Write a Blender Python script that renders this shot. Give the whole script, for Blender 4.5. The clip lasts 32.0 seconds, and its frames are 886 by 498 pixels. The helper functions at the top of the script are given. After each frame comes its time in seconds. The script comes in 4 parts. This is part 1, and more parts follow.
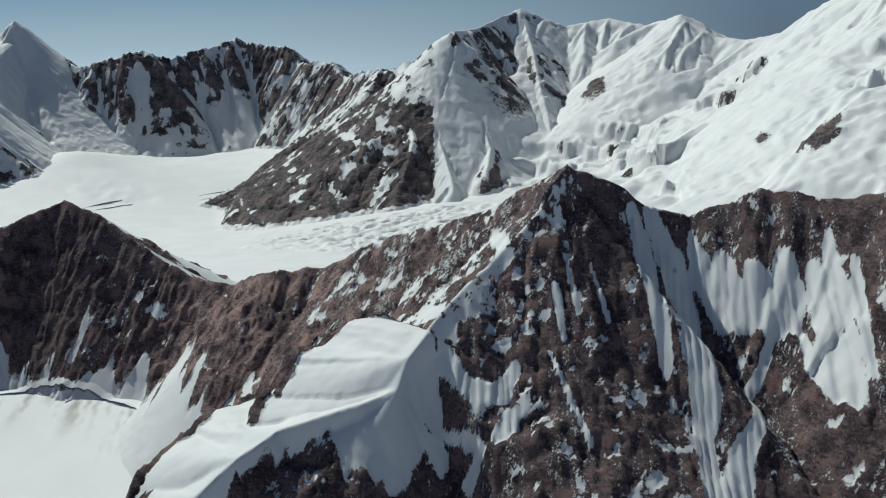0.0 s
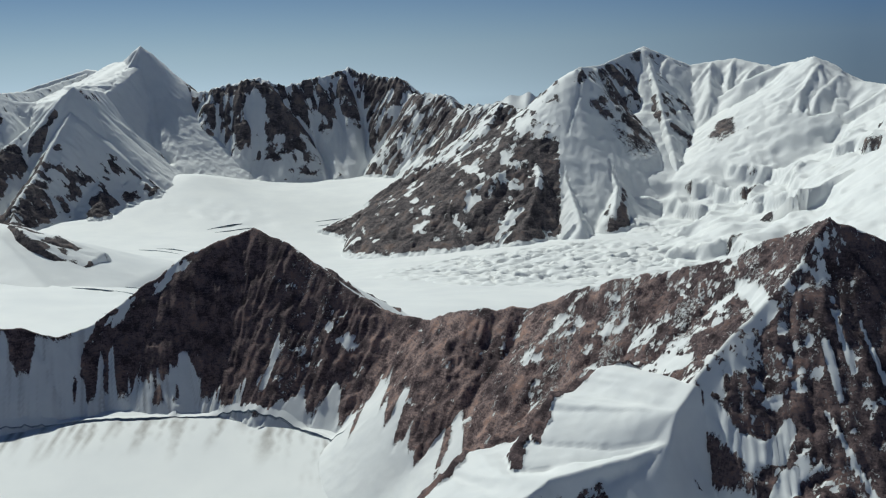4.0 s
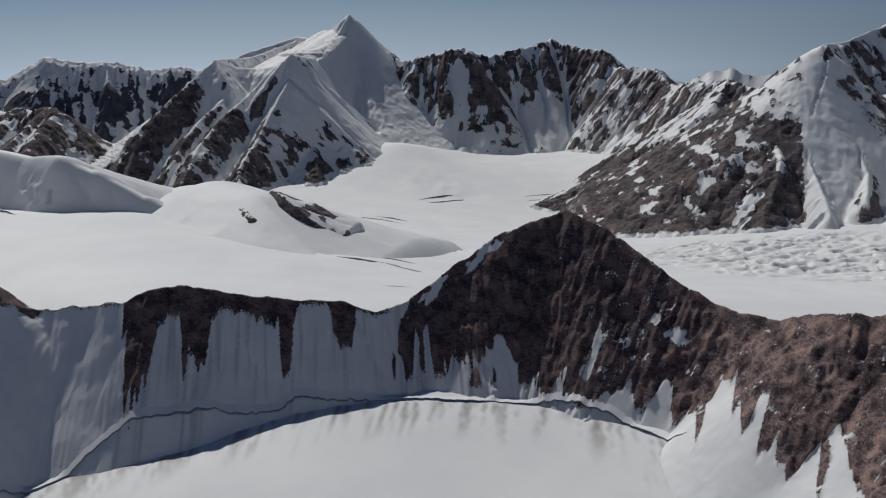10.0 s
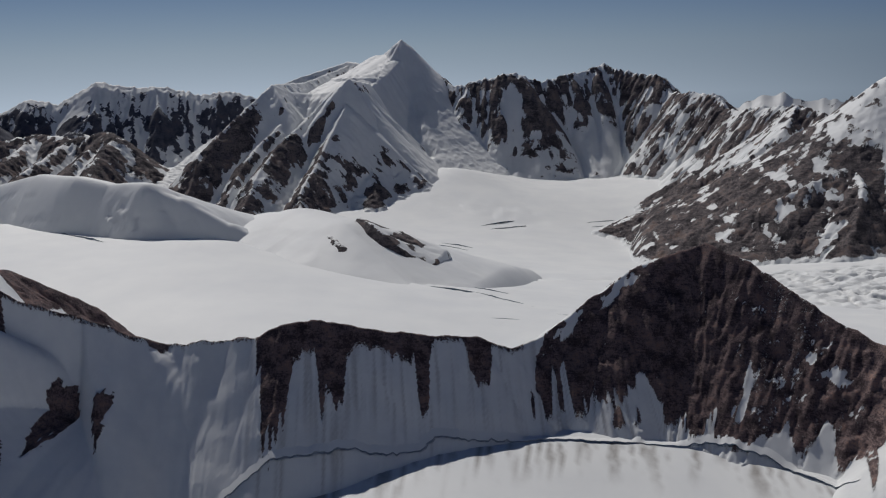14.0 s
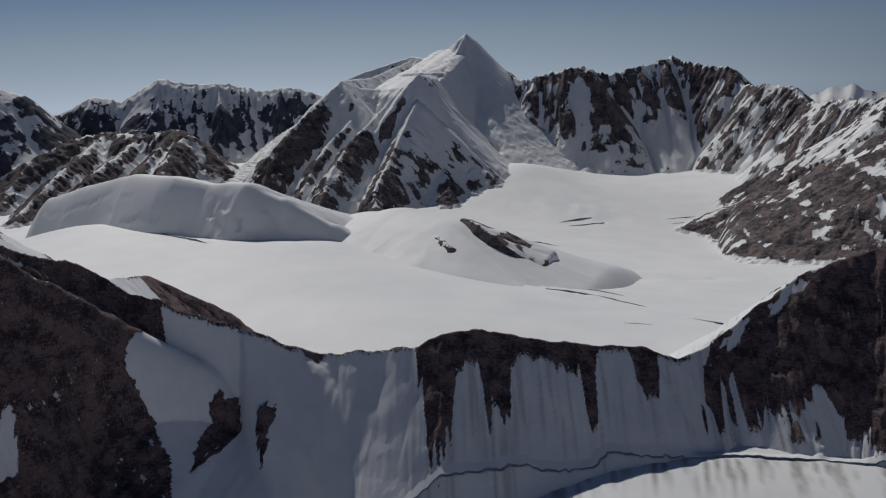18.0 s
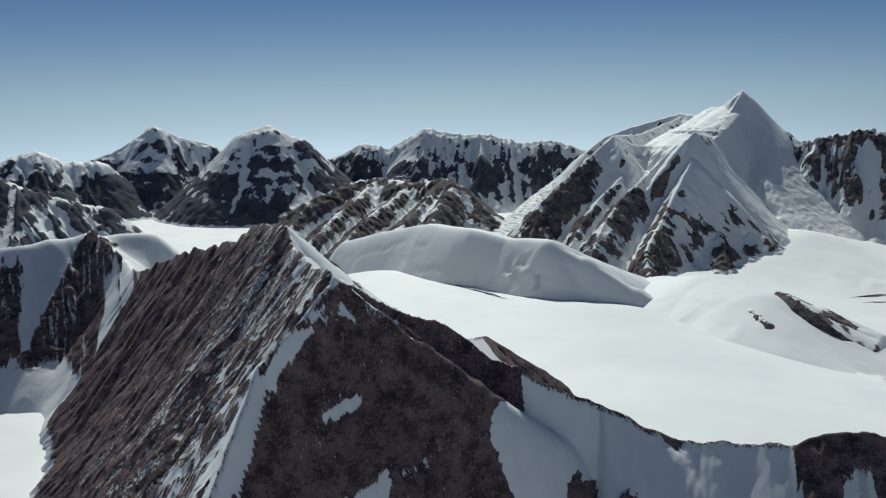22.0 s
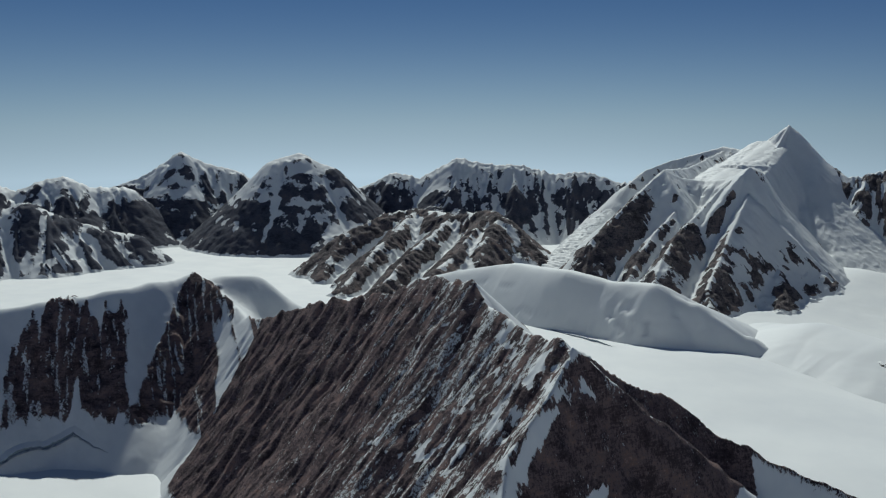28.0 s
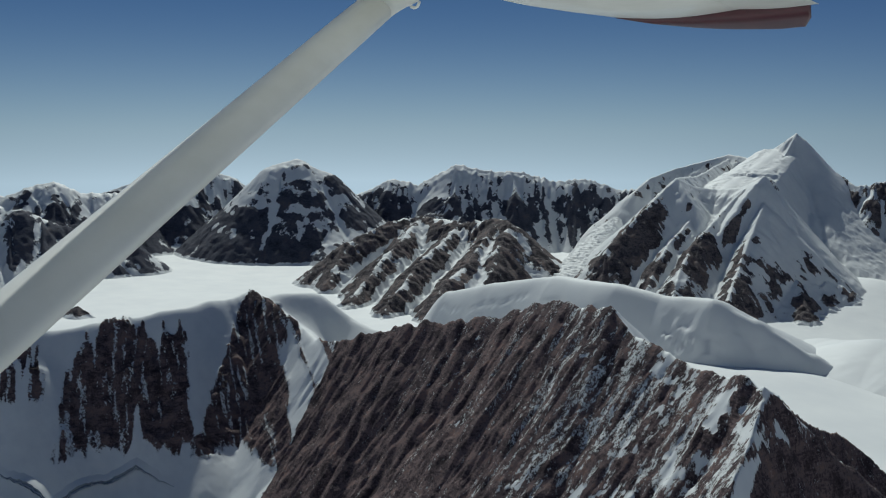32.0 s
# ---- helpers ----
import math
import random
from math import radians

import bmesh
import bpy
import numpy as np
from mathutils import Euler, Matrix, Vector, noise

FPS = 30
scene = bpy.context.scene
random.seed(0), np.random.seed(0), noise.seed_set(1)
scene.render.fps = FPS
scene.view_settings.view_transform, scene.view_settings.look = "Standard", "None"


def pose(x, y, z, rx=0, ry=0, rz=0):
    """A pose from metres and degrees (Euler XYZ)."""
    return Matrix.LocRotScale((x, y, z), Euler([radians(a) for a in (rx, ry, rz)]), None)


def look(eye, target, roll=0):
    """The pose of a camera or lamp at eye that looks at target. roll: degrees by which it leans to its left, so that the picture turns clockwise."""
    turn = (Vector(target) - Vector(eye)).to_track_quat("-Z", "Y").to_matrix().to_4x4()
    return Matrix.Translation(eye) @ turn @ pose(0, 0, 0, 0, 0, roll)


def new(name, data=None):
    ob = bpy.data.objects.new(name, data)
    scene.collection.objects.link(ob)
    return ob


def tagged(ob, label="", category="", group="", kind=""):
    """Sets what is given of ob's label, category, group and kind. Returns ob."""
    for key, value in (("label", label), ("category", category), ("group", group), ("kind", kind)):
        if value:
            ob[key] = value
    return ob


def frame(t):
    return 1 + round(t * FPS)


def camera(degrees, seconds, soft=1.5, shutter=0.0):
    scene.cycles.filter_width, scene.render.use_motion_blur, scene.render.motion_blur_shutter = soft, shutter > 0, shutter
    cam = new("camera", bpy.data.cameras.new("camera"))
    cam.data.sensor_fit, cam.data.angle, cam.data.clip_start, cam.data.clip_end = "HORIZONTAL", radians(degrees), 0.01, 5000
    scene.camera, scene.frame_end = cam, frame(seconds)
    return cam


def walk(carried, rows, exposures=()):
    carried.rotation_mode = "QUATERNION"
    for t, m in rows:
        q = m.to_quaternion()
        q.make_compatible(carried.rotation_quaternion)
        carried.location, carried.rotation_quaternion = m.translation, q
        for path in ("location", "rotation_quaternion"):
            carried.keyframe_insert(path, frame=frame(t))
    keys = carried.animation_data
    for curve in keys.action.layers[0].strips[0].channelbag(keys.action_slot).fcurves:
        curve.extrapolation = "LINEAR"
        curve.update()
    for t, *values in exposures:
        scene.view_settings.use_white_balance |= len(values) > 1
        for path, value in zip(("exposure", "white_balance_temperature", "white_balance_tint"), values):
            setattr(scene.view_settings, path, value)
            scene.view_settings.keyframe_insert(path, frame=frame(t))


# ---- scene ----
cam = camera(50.5, 32.0, 1.15)
PATH = [
    (0, (-3.327, 1.126, 500.67), (-3.423, 3.063, 500.179), -3.7),
    (0.5, (-19.066, 0.661, 502.28), (-19.178, 2.602, 501.81), -3.3),
    (1, (-32.699, -0.107, 504.61), (-32.84, 1.84, 504.173), -3.2),
    (1.5, (-47.502, 0.699, 506.147), (-47.691, 2.646, 505.732), -3.1),
    (2, (-61.947, 1.657, 507.12), (-62.154, 3.602, 506.707), -3.1),
    (2.5, (-76.032, 1.785, 508.879), (-76.253, 3.729, 508.463), -3.1),
    (4.5, (-134.219, 1.108, 514.416), (-134.476, 3.046, 513.996), -2.2),
    (5, (-148.343, 2.472, 514.999), (-148.627, 4.411, 514.597), -2.5),
    (5.5, (-163.108, 3.214, 516.148), (-163.429, 5.148, 515.755), -2.5),
    (6, (-177.507, 3.551, 517.509), (-177.83, 5.483, 517.103), -2.2),
    (6.5, (-193.6, 4.227, 518.241), (-193.978, 6.134, 517.772), -2.2),
    (7, (-207.687, 5.014, 519.385), (-208.138, 6.902, 518.903), -2.4),
    (7.5, (-221.929, 4.525, 520.893), (-222.405, 6.407, 520.412), -2.3),
    (8, (-236.347, 3.762, 522.223), (-236.852, 5.641, 521.762), -2.0),
    (8.5, (-250.744, 4.671, 523.069), (-251.262, 6.548, 522.614), -1.8),
    (9, (-266.288, 6.378, 523.385), (-266.824, 8.251, 522.933), -1.7),
    (9.5, (-282.419, 8.081, 523.979), (-282.978, 9.95, 523.539), -1.6),
    (10, (-296.17, 9.154, 524.606), (-296.733, 11.015, 524.137), -1.6),
    (10.5, (-310.678, 9.706, 525.034), (-311.252, 11.56, 524.55), -1.7),
    (11, (-325.321, 9.419, 525.715), (-325.902, 11.266, 525.214), -1.5),
    (11.5, (-340.211, 9.406, 526.495), (-340.796, 11.25, 525.991), -1.4),
    (12, (-353.291, 9.133, 527.115), (-353.887, 10.973, 526.604), -1.4),
    (12.5, (-366.67, 8.286, 528.373), (-367.27, 10.123, 527.854), -1.4),
    (13, (-380.401, 8.188, 528.977), (-380.991, 10.045, 528.525), -1.7),
    (13.5, (-396.197, 7.937, 529.644), (-396.787, 9.803, 529.235), -1.5),
    (14, (-411.171, 7.46, 530.861), (-411.784, 9.317, 530.441), -1.7),
    (14.5, (-426.816, 6.335, 531.916), (-427.446, 8.186, 531.495), -1.9),
    (16.5, (-487.755, 5.741, 536.807), (-488.398, 7.582, 536.362), -2.0),
    (17, (-503.238, 5.265, 537.663), (-503.888, 7.105, 537.226), -1.9),
    (17.5, (-517.62, 4.082, 538.567), (-518.279, 5.918, 538.129), -1.9),
    (18, (-533.511, 6.199, 538.268), (-534.196, 8.028, 537.837), -2.3),
    (18.5, (-549.462, 6.997, 538.625), (-550.228, 8.799, 538.219), -2.0),
    (19, (-566.49, 7.942, 539.76), (-567.285, 9.731, 539.35), -1.7),
    (19.5, (-585.73, 9.334, 540.863), (-586.615, 11.082, 540.459), -1.7),
    (20, (-602.942, 6.247, 542.082), (-603.94, 7.934, 541.684), -1.5),
    (20.5, (-617.281, 1.838, 544.355), (-618.367, 3.481, 544.008), -1.5),
    (21, (-634.016, 0.129, 546.046), (-635.155, 1.739, 545.713), -1.8),
    (21.5, (-649.818, 1.318, 547.437), (-650.942, 2.939, 547.107), -1.8),
    (22, (-667.255, 2.629, 548.054), (-668.369, 4.261, 547.742), -1.0),
    (22.5, (-684.249, 4.541, 548.35), (-685.344, 6.188, 548.056), -0.4),
    (23, (-699.862, 6.448, 548.824), (-700.946, 8.106, 548.547), -0.1),
    (23.5, (-715.092, 6.505, 548.859), (-716.175, 8.168, 548.61), 0.5),
    (24, (-730.749, 6.292, 549.528), (-731.828, 7.956, 549.269), 0.9),
    (24.5, (-746.39, 6.461, 550.24), (-747.473, 8.126, 550.01), 1.3),
    (25, (-763.012, 5.41, 551.406), (-764.108, 7.067, 551.174), 1.1),
    (25.5, (-776.8, 3.688, 551.893), (-777.913, 5.332, 551.649), 0.9),
    (27.5, (-833.601, -18.006, 561.622), (-834.717, -16.366, 561.367), 0.0),
    (28, (-850.248, -19.089, 562.349), (-851.357, -17.445, 562.092), -0.2),
    (28.5, (-867.425, -19.273, 562.701), (-868.518, -17.618, 562.443), 0.2),
    (29, (-884.417, -19.007, 562.678), (-885.519, -17.358, 562.42), 0.2),
    (29.5, (-900.847, -19.37, 563.315), (-901.962, -17.731, 563.051), 0.0),
    (30, (-917.256, -21.037, 563.975), (-918.359, -19.389, 563.717), -0.0),
    (30.5, (-933.152, -23.773, 564.959), (-934.239, -22.112, 564.716), -0.0),
    (31, (-949.077, -26.784, 566.182), (-950.129, -25.099, 565.942), 0.4),
    (31.5, (-965.083, -28.93, 567.727), (-966.135, -27.247, 567.483), 0.4),
    (32, (-982.701, -30.617, 567.802), (-983.763, -28.94, 567.555), 0.1),
]
walk(cam, [(t, look(eye, target, roll)) for t, eye, target, roll in PATH],
     [(0, -0.35, 6000, 4), (5, -0.3, 6000, 5), (7, -0.4, 6050, 8), (8.5, -0.65, 6100, 12), (13, -0.78, 6200, 16), (18, -0.9, 6200, 16), (20, -0.8, 6100, 11), (21.5, -0.24, 6000, 5),
      (23, -0.3, 5950, 5), (25, -0.47, 5920, 5), (32, -0.55, 5900, 4)])

# ---- light ----
SUN_SIDE, SUN_UP = radians(50), radians(45.5)          # from -x towards +y; above the horizon
SUN = Vector((-math.cos(SUN_UP) * math.cos(SUN_SIDE), math.cos(SUN_UP) * math.sin(SUN_SIDE), math.sin(SUN_UP)))
world = bpy.data.worlds.new("sky")
scene.world = world
world.use_nodes = True
wn = world.node_tree
sky = wn.nodes.new("ShaderNodeTexSky")
sky.sky_type, sky.sun_disc = "NISHITA", False
sky.sun_elevation, sky.sun_rotation = SUN_UP, math.atan2(SUN.x, SUN.y)
sky.altitude, sky.air_density, sky.dust_density, sky.ozone_density = 3200, 1.0, 0.12, 3.0
# thin pale haze along the horizon
up = wn.nodes.new("ShaderNodeSeparateXYZ")
wn.links.new(wn.nodes.new("ShaderNodeTexCoord").outputs["Generated"], up.inputs[0])
band = wn.nodes.new("ShaderNodeMapRange")
band.inputs["From Min"].default_value, band.inputs["From Max"].default_value = -0.05, 0.20
band.inputs["To Min"].default_value, band.inputs["To Max"].default_value = 1.0, 0.0
wn.links.new(up.outputs[2], band.inputs[0])
soft_band = wn.nodes.new("ShaderNodeMath")
soft_band.operation = "POWER"
soft_band.inputs[1].default_value = 2.8
wn.links.new(band.outputs[0], soft_band.inputs[0])
# thicker towards the sun
aim = wn.nodes.new("ShaderNodeVectorMath")
aim.operation = "DOT_PRODUCT"
aim.inputs[1].default_value = Vector((SUN.x, SUN.y, 0)).normalized()
wn.links.new(up.inputs[0].links[0].from_socket, aim.inputs[0])
glow = wn.nodes.new("ShaderNodeMapRange")
glow.inputs["From Min"].default_value, glow.inputs["From Max"].default_value = 0.55, 1.0
glow.inputs["To Min"].default_value, glow.inputs["To Max"].default_value = 0.12, 1.0
wn.links.new(aim.outputs["Value"], glow.inputs[0])
amount = wn.nodes.new("ShaderNodeMath")
amount.operation = "MULTIPLY"
wn.links.new(soft_band.outputs[0], amount.inputs[0])
wn.links.new(glow.outputs[0], amount.inputs[1])
# deeper blue low down
low_sky = wn.nodes.new("ShaderNodeMapRange")
low_sky.inputs["From Min"].default_value, low_sky.inputs["From Max"].default_value = 0.0, 0.5
low_sky.inputs["To Min"].default_value, low_sky.inputs["To Max"].default_value = 1.0, 0.0
wn.links.new(up.outputs[2], low_sky.inputs[0])
deeper = wn.nodes.new("ShaderNodeMix")
deeper.data_type, deeper.blend_type = "RGBA", "MULTIPLY"
wn.links.new(low_sky.outputs[0], deeper.inputs[0])
wn.links.new(sky.outputs[0], deeper.inputs[6])
# bluer away from the sun
side_sky = wn.nodes.new("ShaderNodeMapRange")
side_sky.inputs["From Min"].default_value, side_sky.inputs["From Max"].default_value = 0.25, 0.95
wn.links.new(aim.outputs["Value"], side_sky.inputs[0])
hue = wn.nodes.new("ShaderNodeMix")
hue.data_type = "RGBA"
hue.inputs[6].default_value, hue.inputs[7].default_value = (0.29, 0.39, 0.76, 1), (0.345, 0.53, 0.77, 1)
wn.links.new(side_sky.outputs[0], hue.inputs[0])
wn.links.new(hue.outputs[2], deeper.inputs[7])
hazy = wn.nodes.new("ShaderNodeMix")
hazy.data_type = "RGBA"
wn.links.new(amount.outputs[0], hazy.inputs[0])
wn.links.new(deeper.outputs[2], hazy.inputs[6])
hazy.inputs[7].default_value = (15.0, 18.0, 20.0, 1)
wn.links.new(hazy.outputs[2], wn.nodes["Background"].inputs[0])
wn.nodes["Background"].inputs[1].default_value = 0.046
lamp = bpy.data.lights.new("sun", "SUN")
lamp.energy, lamp.angle, lamp.color = 4.2, radians(0.53), (1.0, 0.97, 0.865)
sun = new("sun", lamp)
sun.rotation_euler = SUN.to_track_quat("Z", "Y").to_euler()


# ---- materials ----
class Nodes:
    def __init__(self, name):
        self.mat = bpy.data.materials.new(name)
        self.mat.use_nodes = True
        self.tree = self.mat.node_tree
        self.bsdf = self.tree.nodes["Principled BSDF"]

    def add(self, kind, **values):
        n = self.tree.nodes.new(kind)
        for k, v in values.items():
            n.inputs[k.replace("_", " ")].default_value = v
        return n

    def link(self, a, b):
        self.tree.links.new(a, b)

    def noise(self, co, scale, detail=6.0, rough=0.6, stretch=None):
        if stretch:
            m = self.add("ShaderNodeMapping")
            m.inputs["Scale"].default_value = stretch
            self.link(co, m.inputs[0])
            co = m.outputs[0]
        n = self.add("ShaderNodeTexNoise", Scale=scale, Detail=detail, Roughness=rough)
        self.link(co, n.inputs["Vector"])
        return n.outputs[0]

    def math(self, op, a, b=0.0, clamp=False):
        n = self.tree.nodes.new("ShaderNodeMath")
        n.operation, n.use_clamp = op, clamp
        for i, v in enumerate((a, b)):
            if isinstance(v, (int, float)):
                n.inputs[i].default_value = v
            else:
                self.link(v, n.inputs[i])
        return n.outputs[0]

    def ramp(self, fac, *stops):
        n = self.tree.nodes.new("ShaderNodeValToRGB")
        el = n.color_ramp.elements
        while len(el) < len(stops):
            el.new(0.5)
        for e, (p, c) in zip(el, stops):
            e.position, e.color = p, (*c, 1)
        self.link(fac, n.inputs[0])
        return n.outputs[0]

    def mix(self, fac, a, b):
        n = self.tree.nodes.new("ShaderNodeMix")
        n.data_type = "RGBA"
        self.link(fac, n.inputs[0])
        for i, v in ((6, a), (7, b)):
            if isinstance(v, tuple):
                n.inputs[i].default_value = (*v, 1)
            else:
                self.link(v, n.inputs[i])
        return n.outputs[2]


def terrain_material(name, rock_dark, rock_light, grain, speckle, bump, calm=0.96, sharp=8.0):
    """Rock and snow; the mesh's own 'snow' value says where snow lies, grain (1/m) breaks its edge, speckle is how far. The rock is streaked down the fall line and banded across it."""
    k = Nodes(name)
    co = k.add("ShaderNodeTexCoord").outputs["Object"]
    att = k.tree.nodes.new("ShaderNodeAttribute")
    att.attribute_name = "snow"
    dirt_and_tone = k.tree.nodes.new("ShaderNodeAttribute")
    dirt_and_tone.attribute_name = "dirt_and_tone"
    edge = k.noise(co, grain, 7.0, 0.68, (1, 1, 0.38))
    fine = k.noise(co, grain * 2.4, 5.0, 0.72, (1, 1, 0.5))
    wob = k.math("MULTIPLY", k.math("SUBTRACT", k.math("ADD", k.math("MULTIPLY", edge, 0.55), k.math("MULTIPLY", fine, 0.45)), 0.5), speckle)
    fac = k.math("ADD", att.outputs["Fac"], wob)
    fac = k.math("MULTIPLY", k.math("SUBTRACT", fac, 0.44), sharp, clamp=True)
    tone = k.noise(co, grain * 0.16, 4.0, 0.6)
    runs = k.noise(co, grain * 1.7, 8.0, 0.78, (1, 1, 0.3))
    beds = k.noise(co, grain * 0.9, 6.0, 0.7, (0.45, 0.45, 1.9))
    both = k.math("ADD", k.math("MULTIPLY", tone, 0.36), k.math("ADD", k.math("MULTIPLY", runs, 0.38), k.math("MULTIPLY", beds, 0.26)))
    warm = (rock_light[0] * 1.2, rock_light[1] * 0.99, rock_light[2] * 0.82)
    rock = k.ramp(both, (0.40, tuple(c * 0.5 for c in rock_dark)), (0.47, rock_dark), (0.53, rock_light), (0.58, warm), (0.64, tuple(min(1, c * 1.8) for c in rock_light)))
    # on rock the same value lightens: tan stone, plus sunlit brightness as colour
    pale = k.math("MULTIPLY", dirt_and_tone.outputs["Fac"], k.math("ADD", runs, 0.15), clamp=True)
    tint = k.tree.nodes.new("ShaderNodeMix")
    tint.data_type, tint.blend_type = "RGBA", "MULTIPLY"
    k.link(pale, tint.inputs[0])
    k.link(rock, tint.inputs[6])
    tint.inputs[7].default_value = (2.35, 2.35, 2.15, 1)
    rock = tint.outputs[2]
    drift = k.noise(co, grain * 0.12, 4.0, 0.55)
    snow = k.ramp(drift, (0.3, (0.77, 0.785, 0.785)), (0.7, (0.85, 0.86, 0.845)))
    snow = k.mix(k.math("MULTIPLY", dirt_and_tone.outputs["Fac"], k.math("ADD", k.math("MULTIPLY", edge, 0.9), 0.2), clamp=True), snow, (0.20, 0.175, 0.155))
    k.link(k.mix(fac, rock, snow), k.bsdf.inputs["Base Color"])
    k.link(k.math("SUBTRACT", 0.92, k.math("MULTIPLY", fac, 0.3)), k.bsdf.inputs["Roughness"])
    k.bsdf.inputs["Specular IOR Level"].default_value = 0.25
    bare = k.math("SUBTRACT", 1.0, k.math("MULTIPLY", fac, calm))
    rough = k.math("MULTIPLY", k.math("ADD", k.math("MULTIPLY", runs, 0.6), k.math("MULTIPLY", beds, 0.6)), bare)
    b = k.add("ShaderNodeBump", Strength=1.0, Distance=bump)
    k.link(k.math("ADD", rough, k.math("MULTIPLY", fac, 0.25)), b.inputs["Height"])
    k.link(b.outputs[0], k.bsdf.inputs["Normal"])
    return k.mat


BROWN, BROWN_L = (0.076, 0.054, 0.058), (0.195, 0.143, 0.140)
NEAR = terrain_material("near_rock_and_snow", BROWN, BROWN_L, 0.42, 2.5, 1.6)
FAR = terrain_material("far_rock_and_snow", (0.075, 0.065, 0.070), (0.185, 0.158, 0.156), 0.15, 1.9, 4.0, 0.9)
# far ranges: distance haze and shade mixed into the bluer, darker rock colour
HAZED = terrain_material("haze_tinted_rock_and_snow", (0.052, 0.058, 0.082), (0.082, 0.086, 0.112), 0.13, 2.0, 0.8, 0.9)
FIELD = terrain_material("glacier_snow", BROWN, BROWN_L, 0.09, 0.5, 0.4)


# ---- noise and ridges ----
def hashed(ix, iy, seed):
    n = (ix * 374761393 + iy * 668265263 + seed * 974634777) & 0xFFFFFFFF
    n = ((n ^ (n >> 13)) * 1274126177) & 0xFFFFFFFF
    return ((n ^ (n >> 16)) & 0xFFFF) / 65535.0


def grain(x, y, seed=0):
    """Smooth noise from 0 to 1."""
    fx, fy = np.floor(x), np.floor(y)
    ix, iy = fx.astype(np.int64), fy.astype(np.int64)
    ax, ay = x - fx, y - fy
    ax, ay = ax * ax * (3 - 2 * ax), ay * ay * (3 - 2 * ay)
    a, b = hashed(ix, iy, seed), hashed(ix + 1, iy, seed)
    c, d = hashed(ix, iy + 1, seed), hashed(ix + 1, iy + 1, seed)
    return a + (b - a) * ax + (c - a) * ay + (a - b - c + d) * ax * ay


def fbm(x, y, octaves=4, seed=0, fall=0.5):
    total, amp, whole = 0.0, 1.0, 0.0
    for o in range(octaves):
        total = total + amp * grain(x * 2 ** o + 17.3 * o, y * 2 ** o - 9.1 * o, seed + o)
        whole, amp = whole + amp, amp * fall
    return total / whole


def ridged(x, y, octaves=3, seed=0):
    total, amp, whole = 0.0, 1.0, 0.0
    for o in range(octaves):
        total = total + amp * (1 - np.abs(2 * grain(x * 2 ** o + 31.7 * o, y * 2 ** o, seed + o) - 1))
        whole, amp = whole + amp, amp * 0.5
    return total / whole


def step(a, b, v):
    s = np.clip((v - a) / (b - a), 0, 1)
    return s * s * (3 - 2 * s)


class Ridge:
    """A crest through points, with the slope of its two sides (seen along its points: left, right) and the length over which they ease."""
    def __init__(self, points, left=1.0, right=1.0, ease=500.0, jag=0.0, cap=1.0, soft=0.0, shelf=None):
        self.points, self.left, self.right, self.ease, self.jag = points, left, right, ease, jag
        self.cap, self.soft, self.shelf = cap, soft, shelf      # how much steeper the ends are; how wide the crest is rounded; where the right side breaks off (both, if both are gentle): crest heights, widths


def heights(X, Y, ridges):
    """The highest of the ridges over each place: height, way along the crest, distance from it, crest height and which ridge."""
    top = np.full(X.shape, -1e9)
    U, D, C, S = (np.zeros(X.shape) for _ in range(4))
    start = 0.0
    for number, r in enumerate(ridges):
        last = len(r.points) - 2
        for k, ((x0, y0, z0), (x1, y1, z1)) in enumerate(zip(r.points, r.points[1:])):
            dx, dy = x1 - x0, y1 - y0
            long = math.hypot(dx, dy)
            s = np.clip(((X - x0) * dx + (Y - y0) * dy) / long ** 2, 0, 1)
            ox, oy = X - x0 - s * dx, Y - y0 - s * dy
            d = np.sqrt(ox * ox + oy * oy)
            side = 0.5 + 0.5 * np.clip((dx * oy - dy * ox) / (long * (d + 1e-6)), -1, 1)
            crest = z0 + s * (z1 - z0)
            u = start + s * long
            if r.jag:
                crest = crest + r.jag * (fbm(u / 14, u * 0, 3, 5) - 0.5)
            slope = r.right + (r.left - r.right) * side
            if r.cap > 1:
                past = np.full(X.shape, -1e9)
                for near, (ax, ay, _), (bx, by, _) in ((k <= 3, r.points[1], r.points[0]), (k >= last - 3, r.points[-2], r.points[-1])):
                    if near:
                        past = np.maximum(past, ((X - bx) * (bx - ax) + (Y - by) * (by - ay)) / math.hypot(bx - ax, by - ay))
                slope = slope * (1 + (r.cap - 1) * step(0, 0.7, past / (d + 1e-6)))
            if r.soft:
                d = np.sqrt(d * d + r.soft ** 2) - r.soft
            h = crest - slope * r.ease * np.log1p(d / r.ease)
            if r.shelf:
                h = h - 1.4 * np.maximum(0, d - np.interp(crest, *r.shelf)) * ((side < 0.5) | (r.left < 0.5))
            m = h > top
            top, U, D, C, S = np.where(m, h, top), np.where(m, u, U), np.where(m, d, D), np.where(m, crest, C), np.where(m, number, S)
            start += long
        start += 333.0
    return top, U, D, C, S


